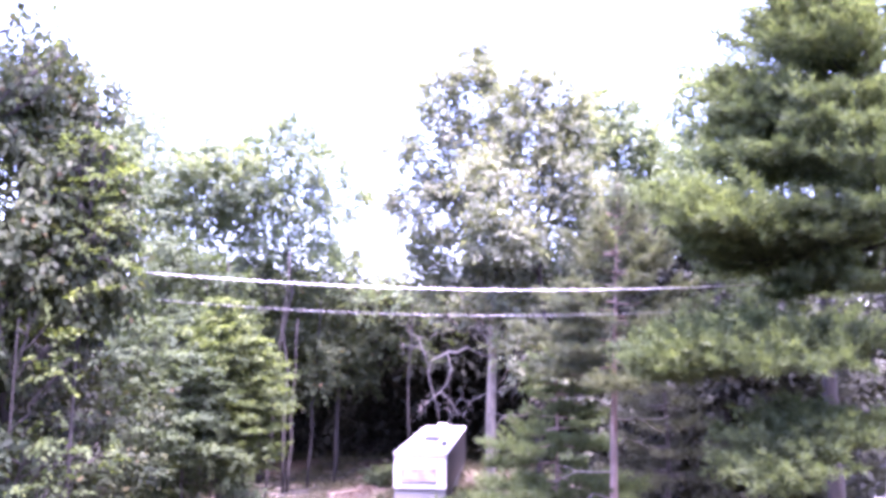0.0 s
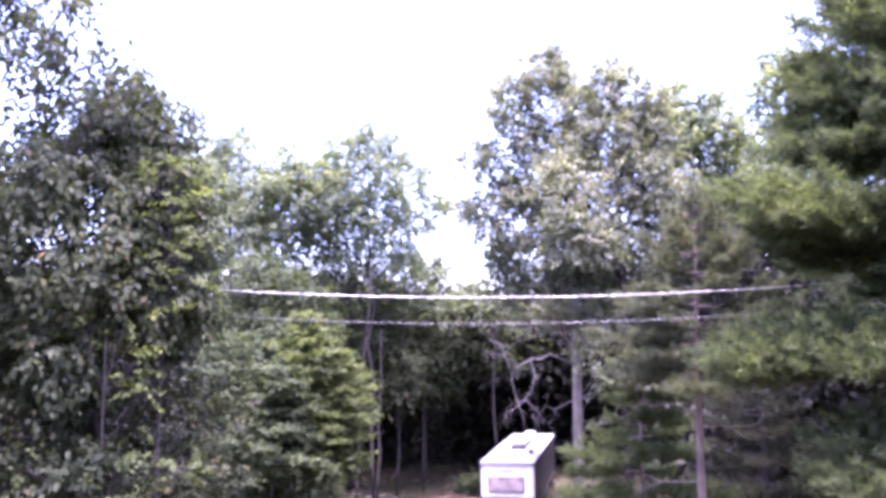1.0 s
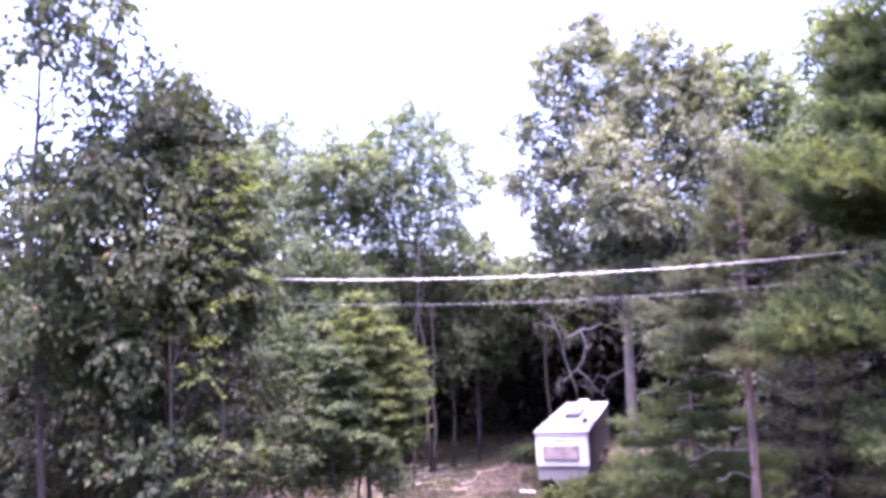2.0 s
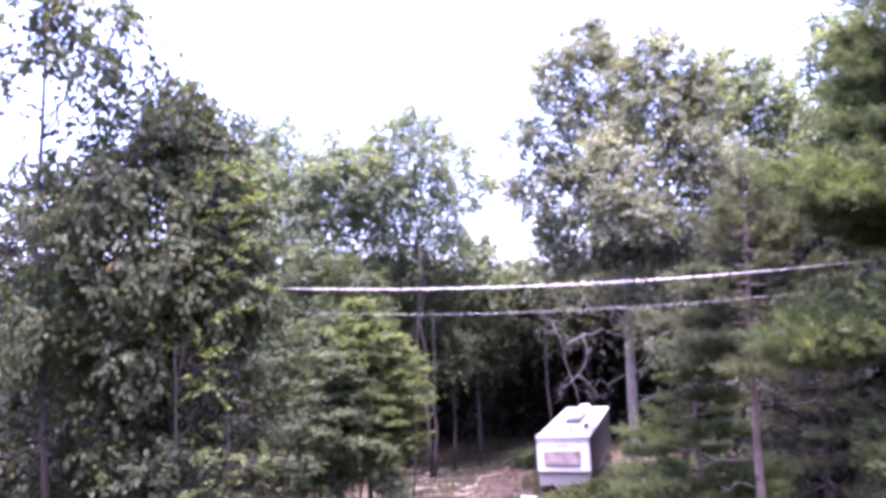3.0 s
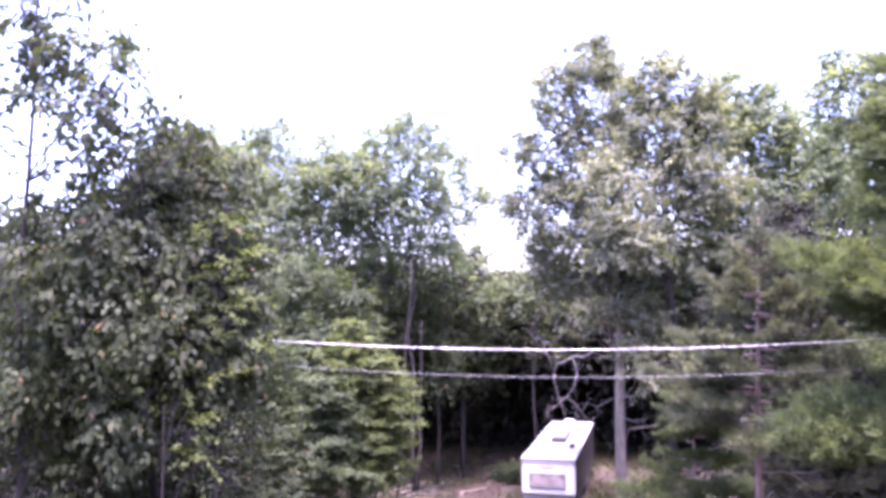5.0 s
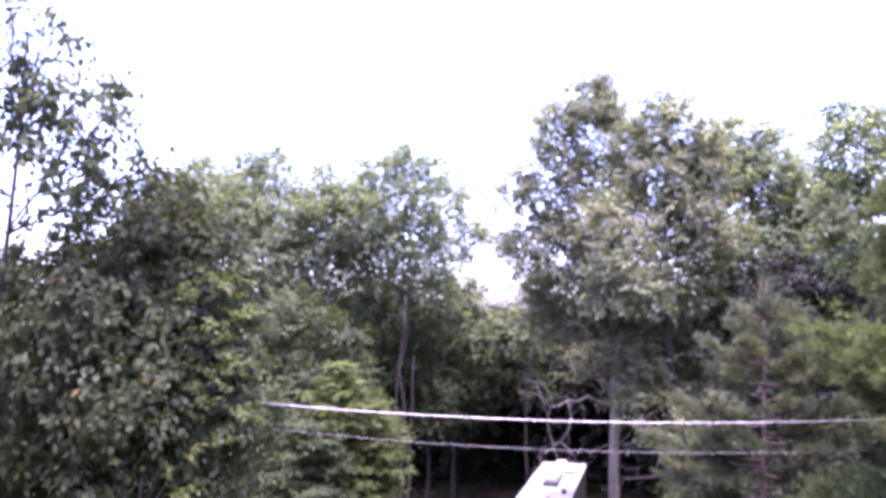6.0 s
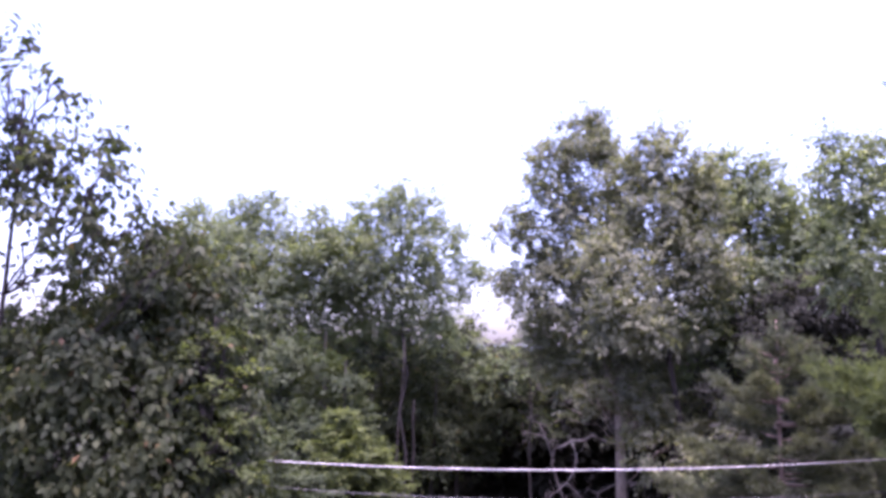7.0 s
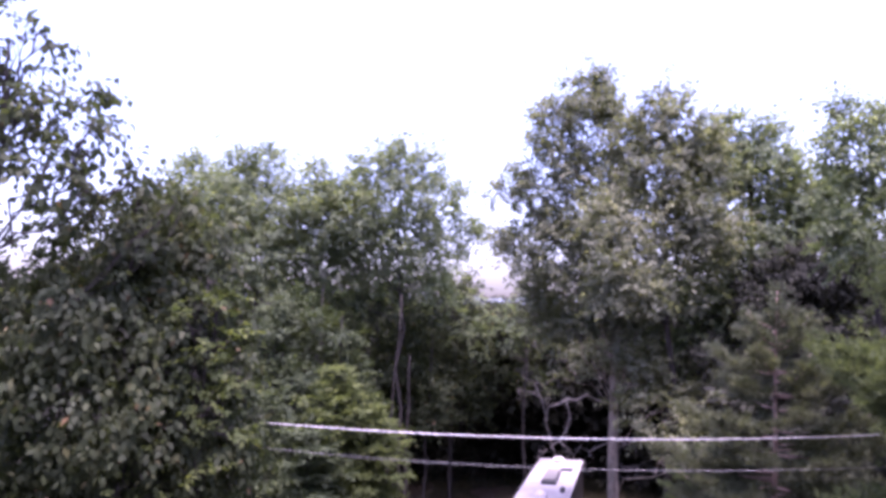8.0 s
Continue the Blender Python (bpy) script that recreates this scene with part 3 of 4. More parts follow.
# Filler tree in the same shade-darkened leaf colour.
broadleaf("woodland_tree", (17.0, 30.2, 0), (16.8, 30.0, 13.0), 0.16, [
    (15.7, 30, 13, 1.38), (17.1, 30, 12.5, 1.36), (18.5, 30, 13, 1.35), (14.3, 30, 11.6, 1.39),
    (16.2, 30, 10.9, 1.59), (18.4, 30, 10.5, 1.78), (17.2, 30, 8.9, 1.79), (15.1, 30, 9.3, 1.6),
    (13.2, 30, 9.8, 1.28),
], SHADE_WOODS, BARK_DARK, "leafy woodland tree filling the gap behind the pines, darkened for shade", size=0.2, cover=2.4, clump=0.42)

broadleaf("maple_sapling", (8.9, 29.3, 0), (8.4, 29.0, 8.6), 0.06, [
    (7.3, 29, 9.5, 0.77), (8.6, 29, 9.6, 0.76), (8.1, 29, 8.8, 0.62), (9.6, 29, 9.3, 0.71),
    (9.4, 29, 8.3, 0.66), (6.7, 29, 8.8, 0.48), (10, 28, 7.3, 1.14), (11, 30, 8.8, 1.2),
    (11.2, 27, 6.3, 1.19), (12, 29, 7.4, 1.15), (10.1, 30, 9.5, 0.97), (8.5, 32, 10.6, 1.18),
    (7.3, 32, 10.6, 1.11), (9.6, 32, 10.6, 1.09), (7.9, 32, 11.8, 1.06),
], DUSTY, BARK_GREY, "slender sapling with thin olive leaves", "tree", size=0.18, cover=1.5, spray=0.5, clump=0.3)


def whorls(z0, z1, gap, reach, rise, rng_turn, per=5, uneven=0.12):
    """Boughs in rings up a trunk: reach(f) and rise(f) over the height, f from 0 to 1."""
    out, z, k = [], z0, 0
    while z < z1:
        f = (z - z0) / (z1 - z0)
        for j in range(per):
            turn = 360 * j / per + 47 * k + rng_turn.uniform(-16, 16)
            out.append((z + rng_turn.uniform(-uneven, uneven), turn, reach(f) * rng_turn.uniform(0.84 - uneven, 1.12), rise(f) + rng_turn.uniform(-0.08, 0.08)))
        z, k = z + gap * rng_turn.uniform(0.8, 1.2), k + 1
    return out


turns = random.Random(5)
pine("young_pine", (11.81, 13.8, 0), 11.6, 0.14,
     whorls(7.3, 11.4, 0.52, lambda f: 1.75 * (1 - f) ** 0.8 + 0.42, lambda f: 0.05 + 0.6 * f, turns, 7, 0.25),
     NEEDLE_GREY, BARK_RED, "young pine with reddish trunk and grey-green needles", tuft=0.15, per=13, lean=(0.46, 0), twig_gap=0.065, puff=0.18,
     dead=[(5.0, 185, 1.1, 0.12), (5.6, 20, 0.85, 0.2), (6.4, 170, 0.9, 0.35), (6.2, 10, 1.3, 0.05), (7.1, 165, 0.6, 0.4), (4.4, 200, 0.85, 0.1), (7.5, 15, 0.5, 0.4)])
pine("small_pine", (10.85, 15.4, 0), 8.1, 0.11,
     whorls(2.4, 8.0, 0.48, lambda f: 2.8 * (1 - f) ** 0.95 + 0.35, lambda f: -0.34 + 0.7 * f, turns, 7, 0.3),
     NEEDLE, BARK_RED, "small bushy pine with green boughs near the trailer", tuft=0.15, per=10, twig_gap=0.07, puff=0.16)
# Background pine; its shade is in the needle colour.
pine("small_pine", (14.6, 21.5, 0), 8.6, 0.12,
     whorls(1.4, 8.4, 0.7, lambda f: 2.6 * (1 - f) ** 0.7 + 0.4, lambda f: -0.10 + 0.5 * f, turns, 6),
     NEEDLE_SHADE, BARK_DARK, "bushy pine growing behind a bare trunk, needles darkened for shade", tuft=0.18, per=8, twig_gap=0.13)
# Low pine added over open ground to keep the shaded spot dark.
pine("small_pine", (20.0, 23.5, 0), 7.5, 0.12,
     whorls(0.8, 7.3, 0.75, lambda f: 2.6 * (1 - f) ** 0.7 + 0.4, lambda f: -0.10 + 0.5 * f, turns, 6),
     NEEDLE_SHADE, BARK_DARK, "low bushy pine added beside the road, needles darkened for shade", tuft=0.2, per=9, twig_gap=0.14)
large_boughs = whorls(9.8, 18.6, 0.75, lambda f: 2.7 * (1 - f) ** 1.1 + 0.3, lambda f: 0.0 + 0.5 * f, turns, 7, 0.4)
for z, first, last, count, reach, rise in [(8.1, 174, 196, 8, 4.5, -0.13), (8.0, 198, 222, 4, 3.4, -0.15), (6.8, 198, 220, 6, 3.6, -0.31), (9.8, 130, 174, 5, 3.2, -0.05), (11.6, 128, 172, 5, 2.9, 0.0),
                                           (10.1, 172, 206, 8, 4.0, 0.02), (9.9, 206, 240, 4, 2.8, -0.05), (9.2, 170, 235, 6, 2.3, -0.1), (11.2, 174, 240, 6, 3.0, 0.04),
                                           (12.0, 174, 240, 6, 3.0, 0.06), (12.7, 172, 240, 6, 2.85, 0.08), (13.4, 170, 235, 6, 2.6, 0.12), (14.0, 170, 235, 5, 1.9, 0.15), (12.4, 120, 168, 5, 2.6, 0.1)]:
    for k in range(count):
        spread = 0.12 if z < 9 else 0.3
        large_boughs.append((z + turns.uniform(-spread, spread), first + (last - first) * k / (count - 1), reach * turns.uniform(0.88, 1.06), rise + turns.uniform(-0.25, 0.25) * spread))
pine("large_pine", (16.6, 10.4, 0), 18.8, 0.25, large_boughs,
     NEEDLE, BARK_DARK, "large white pine with broad feathery green boughs", tuft=0.16, per=10, twig_gap=0.08, tip=0.9, puff=0.15)
pine("large_pine", (18.9, 19.4, 0), 21.5, 0.28,
     whorls(8.5, 21.2, 1.0, lambda f: 3.5 * (1 - f) ** 0.6 + 0.4, lambda f: 0.05 + 0.6 * f, turns, 7, 0.25),
     NEEDLE, BARK_DARK, "tall dark green pine standing behind another pine", tuft=0.24, per=6, twig_gap=0.16, puff=0.32)


# ---- woods behind ----
def woods(name, spots, low, label, mat, size, cover):
    """Uncounted trees of the wood behind: leaf masses over (x, y) spots, from a height up to each spot's own."""
    blobs = []
    for x, y, h in spots:
        for _ in range(6):
            f = RNG.random()
            blobs.append((x + RNG.normal() * 1.5, y + RNG.normal() * 1.5, low + (h - low) * f, 1.2 + 0.9 * RNG.random()))
    return tagged(new(name, soup(name, blob_leaves(blobs, size, cover), 4, mat)), label, "woodland", kind="stuff")


wood_rng = random.Random(11)
spots = []
for k in range(95):
    x, y = wood_rng.uniform(-24, 32), wood_rng.uniform(45, 70)
    ahead = abs(x - (9.4 - 0.165 * (y + 2.5)))
    h = wood_rng.uniform(9.0, 10.2) if ahead < 5 else wood_rng.uniform(9.5, 12.5)
    spots.append((x, y, h))
for k in range(46):
    side = wood_rng.random()
    x = wood_rng.uniform(-34, -9) if side < 0.5 else wood_rng.uniform(17.5, 40)
    spots.append((x, wood_rng.uniform(24, 46) if side < 0.5 else wood_rng.uniform(40, 50), wood_rng.uniform(9, 13)))
# Belt of trees outside the view, added only to block low sky light.
around = []
for k in range(50):
    a, r = radians(wood_rng.uniform(88, 298)), wood_rng.uniform(19, 30)
    around.append((10 - r * math.sin(a), -3 + r * math.cos(a), wood_rng.uniform(13, 17)))
woods("sky_block_woodland", around, 2.5, "unseen woodland belt behind the camera, added to cut low sky light", SHADE_WOODS, 1.0, 0.55)
# Canopy and undergrowth leaves are coloured dark for the shade inside the wood.
woods("woodland_canopy", spots, 4.2, "dense woodland canopy behind the clearing, leaves darkened for shade", SHADE_WOODS, 0.62, 0.62)
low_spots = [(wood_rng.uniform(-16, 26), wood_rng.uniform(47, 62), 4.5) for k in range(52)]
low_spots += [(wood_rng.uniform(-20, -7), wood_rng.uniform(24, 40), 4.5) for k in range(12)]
woods("woodland_undergrowth", low_spots, 0.6, "undergrowth on the woodland floor, leaves darkened for shade", SHADE_WOODS, 0.36, 0.6)


# Extra leaf layer, added to shade the wood below it.
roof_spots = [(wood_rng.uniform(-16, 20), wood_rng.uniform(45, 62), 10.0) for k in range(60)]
woods("woodland_canopy", roof_spots, 7.6, "closed leaf canopy over the dark wood", SHADE_WOODS, 0.46, 1.1)
# Dark leaf masses put under the pines in place of deep shade.
shade_fill_spots = [(wood_rng.uniform(15.5, 25), wood_rng.uniform(25, 30), 7.5) for k in range(16)]
woods("woodland_undergrowth", shade_fill_spots, 0.8, "dark leaf fill standing in for the shade under the pines", SHADE_WOODS, 0.4, 1.0)


def stem_thing(x, y, h, r, bark, lean):
    tree = tagged(empty("bare_trunk", (x, y, -0.05)), "thin straight woodland trunk under the dark canopy", "tree", "trunks behind the clearing")
    under("trunk", tube_mesh("trunk", [wander((x, y, -0.05), (x + lean, y, h), r, r * 0.5, 8, 0.015)], bark, 8), tree)


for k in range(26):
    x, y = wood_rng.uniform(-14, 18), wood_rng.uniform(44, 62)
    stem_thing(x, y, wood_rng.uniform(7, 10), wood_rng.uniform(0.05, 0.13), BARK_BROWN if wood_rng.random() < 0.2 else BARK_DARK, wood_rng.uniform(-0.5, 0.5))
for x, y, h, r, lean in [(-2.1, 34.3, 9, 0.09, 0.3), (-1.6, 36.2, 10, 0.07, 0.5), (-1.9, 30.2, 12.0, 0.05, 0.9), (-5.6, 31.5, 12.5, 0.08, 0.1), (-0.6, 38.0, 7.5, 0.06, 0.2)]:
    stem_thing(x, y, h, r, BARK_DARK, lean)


# ---- dead wood ----
def snag():
    """A dead limb arching from the oak, with forked hanging twigs."""
    t = tagged(empty("dead_limb", (8.4, 32.3, 7.1)), "bleached dead limb arching from the grey oak trunk", "branch")
    up = [(6.05, 31.4, 4.1, 0.008), (6.0, 31.4, 4.7, 0.014), (5.7, 31.4, 5.6, 0.02), (5.5, 31.4, 6.4, 0.024), (5.65, 31.4, 7.0, 0.03), (6.1, 31.2, 7.15, 0.042), (6.5, 31.2, 7.4, 0.05), (6.9, 31.2, 7.35, 0.055), (7.35, 31.3, 7.6, 0.055), (7.8, 31.6, 7.35, 0.055), (8.4, 32.4, 7.1, 0.06)]
    under("stem", tube_mesh("stem", [up], DEADWOOD, 7), t)
    hang = [[(6.4, 31.5, 7.35, 0.035), (6.6, 31.4, 6.7, 0.03), (6.5, 31.4, 6.1, 0.025), (6.1, 31.4, 5.5, 0.02), (5.6, 31.4, 5.1, 0.012), (5.2, 31.4, 4.8, 0.006)],
            [(6.1, 31.4, 5.5, 0.02), (6.6, 31.4, 5.1, 0.014), (7.0, 31.4, 4.5, 0.007)],
            [(5.6, 31.4, 6.4, 0.03), (5.3, 31.3, 7.4, 0.022), (5.0, 31.3, 8.1, 0.015), (4.5, 31.3, 8.3, 0.007)],
            [(5.3, 31.3, 7.4, 0.02), (5.0, 31.3, 7.6, 0.014), (4.3, 31.3, 7.7, 0.007)],
            [(5.5, 31.3, 8.0, 0.014), (5.9, 31.3, 8.3, 0.007)],
            [(8.3, 32.3, 5.6, 0.022), (9.0, 32.0, 5.5, 0.016), (9.6, 31.9, 5.75, 0.007)],
            [(8.3, 32.3, 8.0, 0.022), (7.8, 32.0, 8.5, 0.016), (7.5, 31.9, 9.3, 0.007)],
            [(8.3, 32.3, 4.6, 0.02), (9.0, 32.0, 4.4, 0.014), (9.5, 31.9, 4.5, 0.006)],
            [(8.2, 32.3, 5.4, 0.03), (7.4, 32.0, 5.0, 0.02), (7.0, 31.9, 5.2, 0.015), (6.6, 31.8, 4.6, 0.007)]]
    fine = []
    for line in hang:
        under("branch", tube_mesh("branch", [line], DEADWOOD, 5), t)
        fine.extend([wander(line[k][:3], np.array(line[k][:3]) + RNG.normal(size=3) * 0.5 + (0, 0, -0.2), 0.009, 0.004, 5, 0.25) for k in range(1, len(line)) for _ in range(3)])
    tagged(under("twigwork", tube_mesh("twigwork", fine, DEADWOOD, 4), t), kind="stuff")


snag()


# ---- things on the ground ----
def shrub(x, y, r, mat, label, size=0.1):
    t = tagged(empty("shrub", (x, y, 0)), label, "shrub")
    blobs = [(x + RNG.normal() * r * 0.4, y + RNG.normal() * r * 0.4, r * (0.35 + 0.5 * RNG.random()), r * 0.55) for _ in range(5)]
    under("stems", tube_mesh("stems", [wander((x, y, -0.05), b[:3], 0.02, 0.006, 4) for b in blobs], BARK_DARK, 5), t)
    under("leaves", soup("leaves", blob_leaves(blobs, size, 2.0), 4, mat), t)


shrub(2.5, 37.6, 0.75, MID, "low dark green shrub beside the trailer")
shrub(1.7, 38.3, 0.6, MID, "low dark green shrub beside the trailer")
shrub(6.2, 29.6, 0.8, BRIGHT, "green weeds growing in front of the trailer")
shrub(4.9, 29.3, 0.45, BRIGHT, "green weeds growing in front of the trailer")
shrub(7.2, 30.4, 0.9, BRIGHT, "green weeds growing beside the trailer corner")
shrub(-4.4, 33.5, 0.8, MID, "low shrub at the edge of the clearing")


def log(x, y, turn, length, r, label="grey fallen log lying among brush"):
    a = radians(turn)
    end = (x + math.cos(a) * length, y + math.sin(a) * length, r * 1.1)
    tagged(new("fallen_log", tube_mesh("fallen_log", [wander((x, y, r * 0.9), end, r, r * 0.7, 6, 0.03)], BARK_GREY if r < 0.05 else BARK_DARK, 8)), label, "log", "brush on the ground")


for k in range(60):
    log(wood_rng.uniform(-4.5, 0.4), wood_rng.uniform(30.5, 37), wood_rng.uniform(0, 180), wood_rng.uniform(0.6, 2.4), wood_rng.uniform(0.02, 0.07))
for k in range(12):
    log(wood_rng.uniform(-3, 3.5), wood_rng.uniform(38, 46), wood_rng.uniform(0, 180), wood_rng.uniform(0.8, 2.4), wood_rng.uniform(0.03, 0.09))


def board(x, y, turn, label):
    m, n, l, b = material("pale_board", 0.7)
    st = noise_tex(n, l, 5.0)
    l.new(ramp(n, l, st, [(0.3, (0.28, 0.27, 0.26)), (0.7, (0.45, 0.44, 0.43))]), b.inputs["Base Color"])
    ob = tagged(new("board", bm_mesh("board", box_bm(-0.35, 0.35, -0.14, 0.14, 0.0, 0.05, 0.01, 1), m)), label, "board")
    ob.matrix_world = pose(x, y, 0.08, 2, 3, turn)


board_spots = [(3.6, 30.5, 10, "pale weathered board lying before the trailer")]


def grass():
    """Short dry and green blades over the clearing and along the road's verge."""
    n = 60000
    p = np.stack([RNG.uniform(-7, 12, n), RNG.uniform(29, 50, n), np.zeros(n)], 1)
    q = np.stack([RNG.uniform(9, 26, 30000), np.zeros(30000), np.zeros(30000)], 1)
    q[:, 1] = 32.6 + (q[:, 0] - 18) * 0.95 + RNG.uniform(0.1, 7, 30000)
    p = np.concatenate([p, q])
    keep = np.array([noise.noise((a * 0.33, b * 0.33, 5.0)) > -0.12 for a, b, _ in p])
    p = p[keep]
    p[:, 2] = [ground_height(a, b) - 0.02 for a, b, _ in p]
    d = unit(RNG.normal(size=p.shape) * (0.45, 0.45, 0.1) + (0, 0, 1))
    ln = (0.12 + 0.25 * RNG.random(len(p)))[:, None]
    side = unit(np.cross(d, RNG.normal(size=p.shape))) * 0.018
    return tagged(new("grass", soup("grass", np.stack([p - side, p + side, p + d * ln], 1), 3, GRASS)), "short dry and green grass in the clearing", "grass", kind="stuff")


grass()


def fallen_leaves():
    n = 26000
    p = np.stack([RNG.uniform(-8, 12, n), RNG.uniform(28, 50, n), np.zeros(n)], 1)
    p[:, 2] = [ground_height(a, b) + 0.015 for a, b, _ in p]
    axis = unit(RNG.normal(size=(n, 3)) * (1, 1, 0.25))
    up = unit(RNG.normal(size=(n, 3)) * 0.35 + (0, 0, 1.0))
    ln = 0.10 + 0.10 * RNG.random(n)
    m = leaf_material("fallen_leaf_brown", [(0.0, (0.03, 0.018, 0.014)), (0.6, (0.068, 0.046, 0.032)), (1.0, (0.14, 0.10, 0.07))], 0.1, 0.8, 0.1)
    return tagged(new("fallen_leaves", soup("fallen_leaves", leaf_quads(p, axis, up, ln, ln * 0.6), 4, m)), "dry brown fallen leaves littering the clearing", "leaves", kind="stuff")


fallen_leaves()


# ---- overhead wires ----
def wire(name, y0, slope, z0, tilt, sag, radius, shade, label):
    m, n, l, b = material("wire_sheath", 0.35, 0.7)
    b.inputs["Base Color"].default_value = (shade, shade, shade * 1.03, 1)
    line = []
    for i in range(61):
        x = -26 + i * 1.1
        d = x - 5
        line.append((x, y0 + slope * d, z0 + tilt * d + sag * d * d, radius))
    return tagged(new(name, tube_mesh(name, [line], m, 8)), label, "wire", "wires over the clearing")


wire("overhead_wire", 9.91, 0.251, 9.01, -0.0506, 0.0062, 0.0066, 0.42, "bright sagging overhead utility wire")
wire("overhead_wire", 10.05, 0.198, 8.51, -0.0562, 0.0070, 0.0046, 0.12, "thinner dull overhead wire hanging below another")


# ---- trailer ----
def box_bm(x0, x1, y0, y1, z0, z1, edge=0.0, segments=3):
    bm = bmesh.new()
    bmesh.ops.create_cube(bm, size=1.0)
    for v in bm.verts:
        v.co = Vector(((x0 + x1) / 2 + v.co.x * (x1 - x0), (y0 + y1) / 2 + v.co.y * (y1 - y0), (z0 + z1) / 2 + v.co.z * (z1 - z0)))
    if edge:
        bmesh.ops.bevel(bm, geom=bm.edges[:], offset=edge, segments=segments, affect='EDGES')
    return bm


def bm_mesh(name, bm, mat):
    me = bpy.data.meshes.new(name)
    bm.to_mesh(me)
    bm.free()
    me.materials.append(mat)
    return me


def trailer():
    white, n, l, b = material("weathered_white_sheet_metal", 0.45)
    st = noise_tex(n, l, 3.0, 6.0, 0.65, stretch=(1, 1, 0.35))
    l.new(ramp(n, l, st, [(0.25, (0.42, 0.39, 0.38)), (0.6, (0.60, 0.57, 0.57))]), b.inputs["Base Color"])
    roof_m, n, l, b = material("white_rubber_roof", 0.6)
    st = noise_tex(n, l, 1.8, 7.0, 0.7)
    l.new(ramp(n, l, st, [(0.25, (0.17, 0.165, 0.17)), (0.45, (0.29, 0.28, 0.29)), (0.6, (0.36, 0.35, 0.365))]), b.inputs["Base Color"])
    dark, n, l, b = material("dark_grey_plastic", 0.5)
    b.inputs["Base Color"].default_value = (0.05, 0.05, 0.055, 1)
    # Brown taken down to near-black: the side's shade is in the colour.
    side_m, n, l, b = material("shade_dark_brown_panels", 0.5)
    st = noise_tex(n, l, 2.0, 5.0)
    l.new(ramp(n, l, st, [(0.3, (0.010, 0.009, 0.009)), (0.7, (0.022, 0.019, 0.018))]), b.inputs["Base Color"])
    glass, n, l, b = material("dusty_window_glass", 0.25)
    st = noise_tex(n, l, 2.2, 3.0)
    l.new(ramp(n, l, st, [(0.35, (0.13, 0.105, 0.095)), (0.65, (0.30, 0.255, 0.235))]), b.inputs["Base Color"])
    grey, n, l, b = material("faded_grey_skirt", 0.7)
    b.inputs["Base Color"].default_value = (0.15, 0.145, 0.14, 1)
    rubber, n, l, b = material("tyre_rubber", 0.9)
    b.inputs["Base Color"].default_value = (0.03, 0.03, 0.03, 1)
    t = tagged(empty("travel_trailer", (5.22, 36.4, 0)), "old white travel trailer with flat roof parked in the clearing", "trailer")
    x0, x1, y0, y1 = 4.0, 6.44, 31.0, 41.9
    under("body", bm_mesh("body", box_bm(x0, x1, y0, y1, 1.12, 2.70, 0.07), white), t)
    under("roof", bm_mesh("roof", box_bm(x0 - 0.03, x1 + 0.03, y0 - 0.03, y1 + 0.03, 2.66, 2.76, 0.03), roof_m), t, "flat white rubber roof with grey weather stains")
    # Panel over the body's right side, carrying that side's painted shade.
    under("side_panel", bm_mesh("side_panel", box_bm(x1 - 0.02, x1 + 0.025, y0 + 0.10, y1 - 0.08, 0.75, 2.65, 0.01, 1), side_m), t, "brown side panel coloured near-black for its shade")
    under("skirt", bm_mesh("skirt", box_bm(x0 + 0.03, x1 - 0.03, y0 + 0.05, y1 - 0.05, 0.5, 1.12, 0.03), grey), t, "faded grey lower skirt")
    under("sill", bm_mesh("sill", box_bm(4.36, 5.98, y0 - 0.075, y0 + 0.02, 1.43, 1.49, 0.01, 1), dark), t, "dark window sill bar")
    under("gutter", bm_mesh("gutter", box_bm(x0 - 0.035, x1 + 0.035, y0 - 0.045, y0 + 0.02, 2.635, 2.665, 0.008, 1), grey), t, "grey drip rail along the roof edge")
    win = under("front_window", bm_mesh("front_window", box_bm(4.32, 6.02, y0 - 0.05, y0 + 0.03, 1.44, 2.12, 0.03), grey), t)
    for k in range(3):
        z = 1.50 + k * 0.192
        me = bm_mesh("pane", box_bm(4.40, 5.94, y0 - 0.066, y0 - 0.045, z, z + 0.183, 0.006, 1), glass)
        ob = part("pane", me, None, win, "dusty brownish louvred glass")
    under("trim", bm_mesh("trim", box_bm(x0 + 0.03, x1 - 0.03, y0 - 0.025, y0 + 0.02, 2.50, 2.53, 0.008, 1), grey), t)
    under("trim", bm_mesh("trim", box_bm(x0 + 0.02, x1 - 0.02, y0 - 0.03, y0 + 0.02, 1.14, 1.20, 0.01, 1), grey), t)
    under("badge", bm_mesh("badge", box_bm(4.92, 5.52, y0 - 0.022, y0 + 0.02, 2.30, 2.36, 0.008, 1), grey), t, "small grey badge bar")
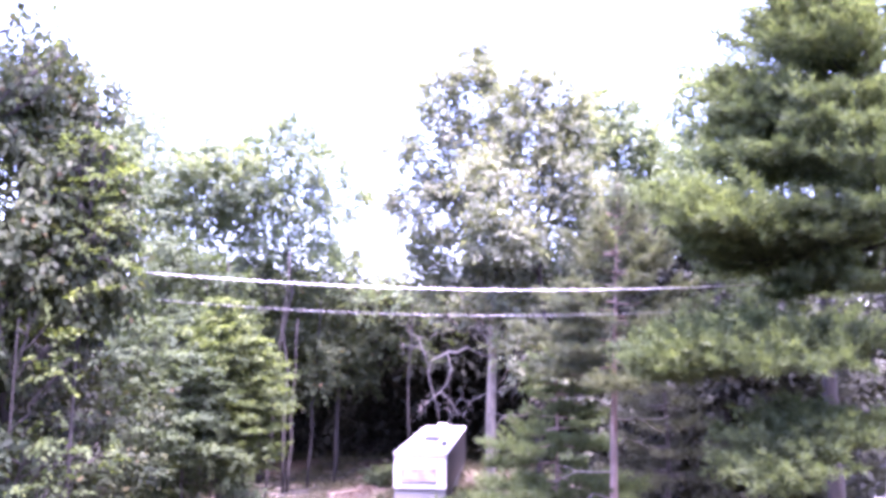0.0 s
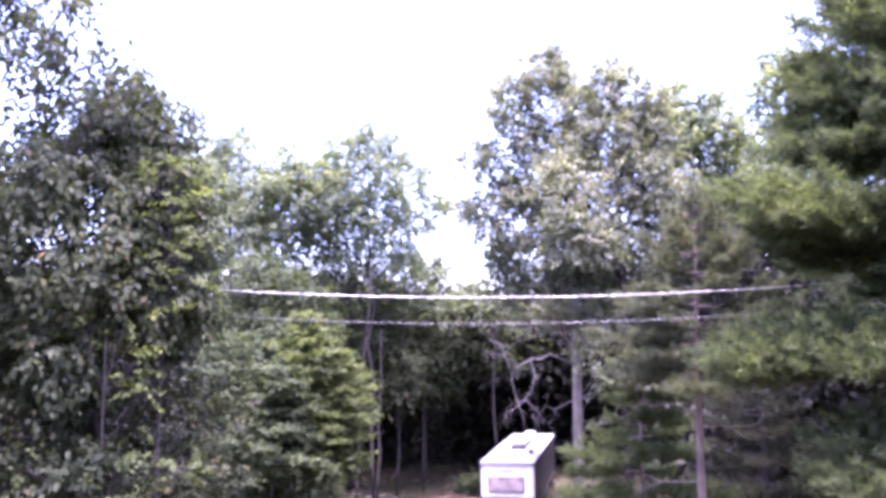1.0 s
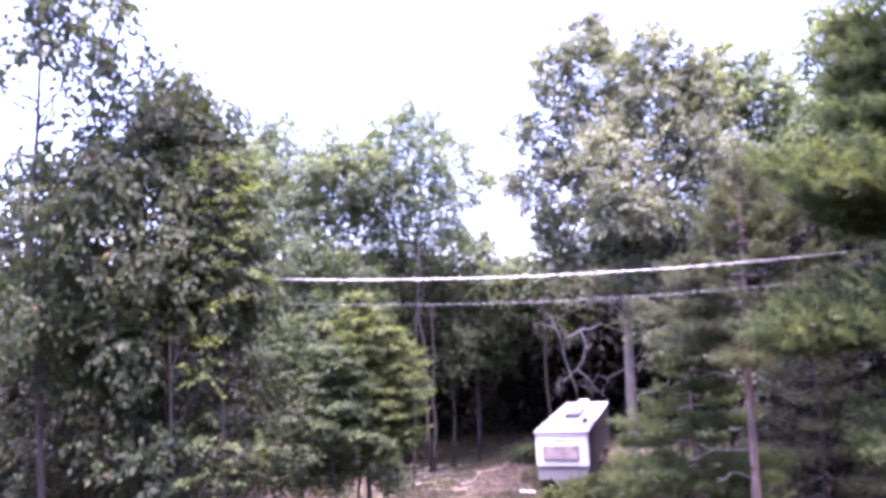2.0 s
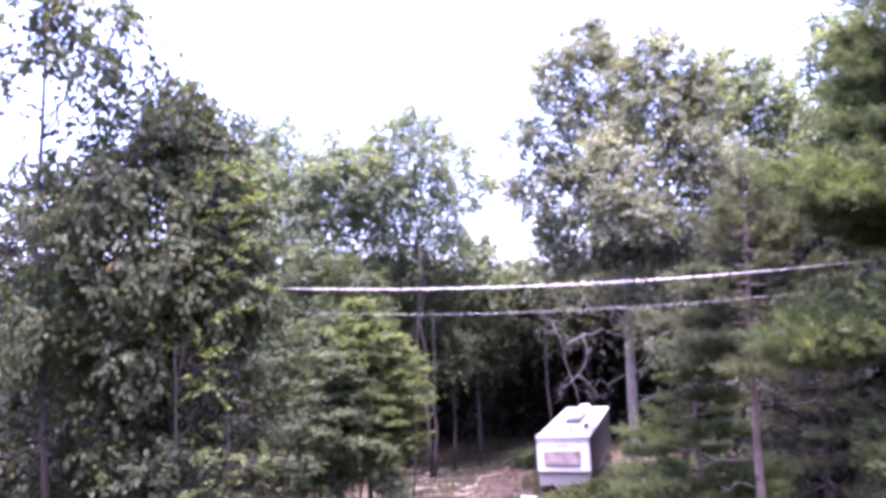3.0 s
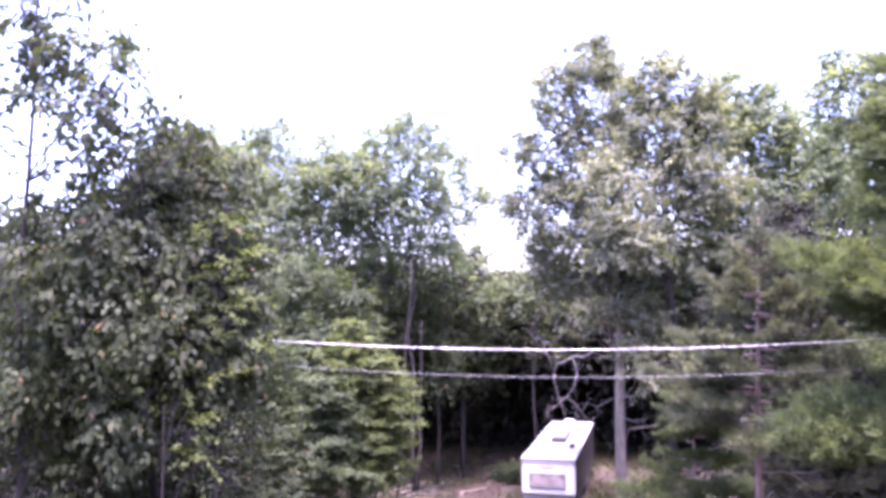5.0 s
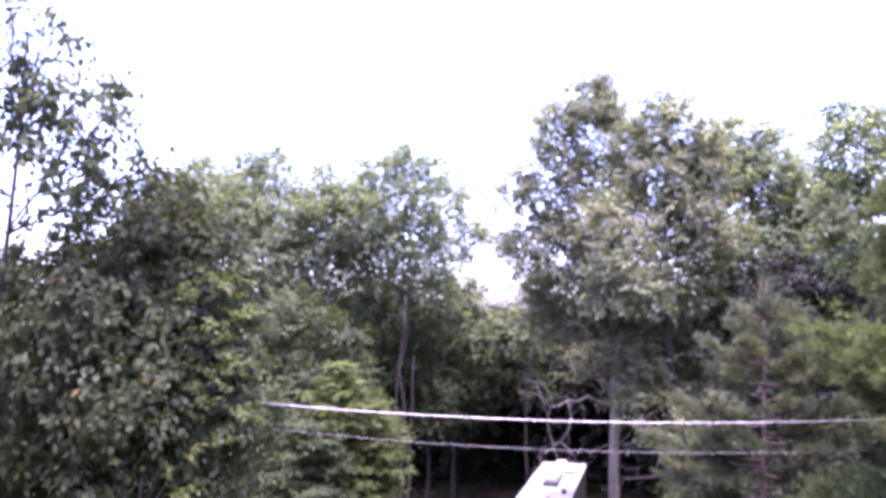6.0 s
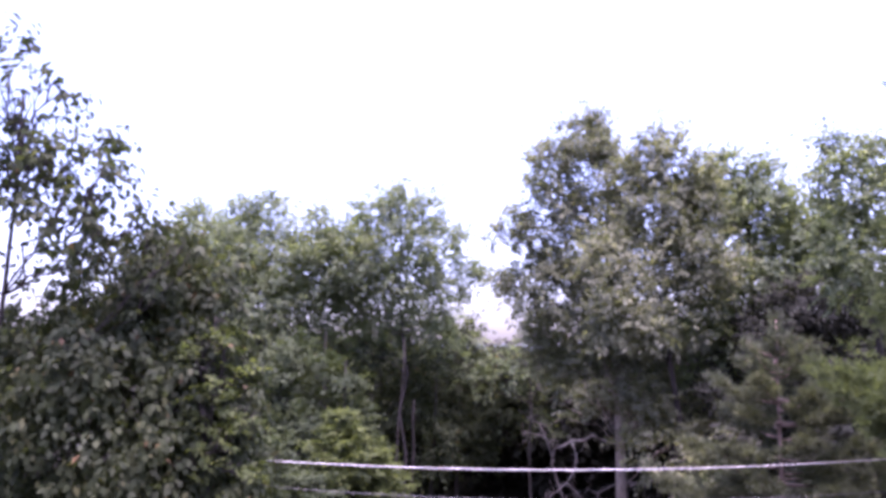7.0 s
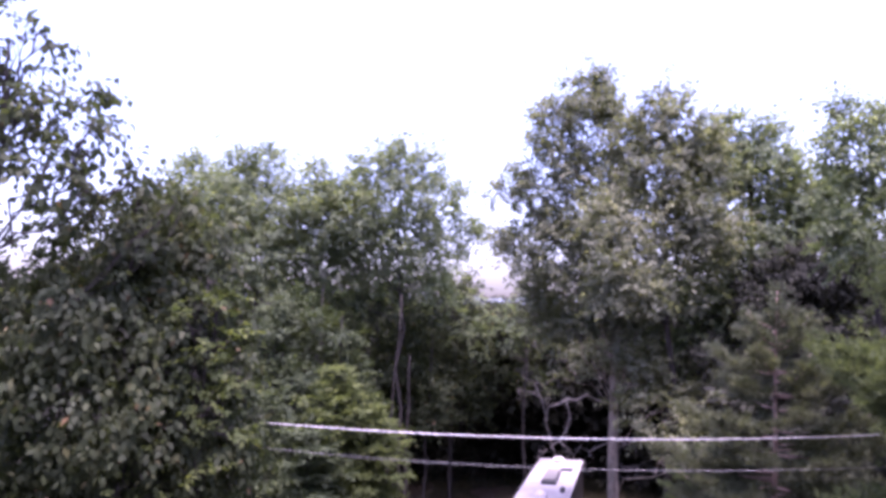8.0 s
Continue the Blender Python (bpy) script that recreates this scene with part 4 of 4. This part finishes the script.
    # roof fittings
    hatch = under("roof_hatch", bm_mesh("roof_hatch", box_bm(4.85, 5.60, 35.0, 37.8, 2.75, 2.95, 0.03), dark), t, "dark framed roof hatch")
    part("lid", bm_mesh("lid", box_bm(4.87, 5.52, 35.25, 37.75, 2.94, 2.99, 0.02), grey), None, hatch, "faded grey hatch lid")
    under("roof_vent", bm_mesh("roof_vent", box_bm(5.93, 6.15, 33.5, 34.0, 2.75, 2.97, 0.04), dark), t, "dark roof vent cap")
    dome = bmesh.new()
    bmesh.ops.create_uvsphere(dome, u_segments=20, v_segments=10, radius=0.24)
    for v in dome.verts:
        v.co = Vector((5.08 + v.co.x, 32.95 + v.co.y, 2.76 + max(0.0, v.co.z) * 0.7))
    under("dome", bm_mesh("dome", dome, white), t, "small white roof dome")
    under("vent_pipe", tube_mesh("vent_pipe", [[(5.44, 32.35, 2.74, 0.045), (5.44, 32.35, 2.87, 0.04)]], dark, 10), t)
    under("air_conditioner", bm_mesh("air_conditioner", box_bm(4.80, 5.40, 40.9, 41.75, 2.75, 2.95, 0.07), white), t, "white rooftop air conditioner")
    under("roof_slot", bm_mesh("roof_slot", box_bm(5.5, 6.12, 38.5, 39.0, 2.75, 2.87, 0.02), dark), t, "dark low roof vent")
    for y in (36.4, 37.4):
        for x in (x0 + 0.12, x1 - 0.12):
            wheel = under("wheel", tube_mesh("wheel", [[(x - 0.1, y, 0.42, 0.28), (x - 0.09, y, 0.42, 0.34), (x + 0.09, y, 0.42, 0.34), (x + 0.1, y, 0.42, 0.28)]], rubber, 20), t, "black tyre")
            part("rim", tube_mesh("rim", [[(x - 0.108, y, 0.42, 0.19), (x + 0.108, y, 0.42, 0.19)]], grey, 16), None, wheel)
    under("hitch", tube_mesh("hitch", [[(4.6, 31.1, 0.62, 0.05), (5.22, 29.7, 0.6, 0.05)], [(5.84, 31.1, 0.62, 0.05), (5.22, 29.7, 0.6, 0.05)], [(5.22, 29.8, 0.6, 0.04), (5.22, 29.8, 0.05, 0.05)]], dark, 8), t, "dark steel tow hitch on its jack")
    return t


trailer()
for x, y, turn, label in board_spots:
    board(x, y, turn, label)
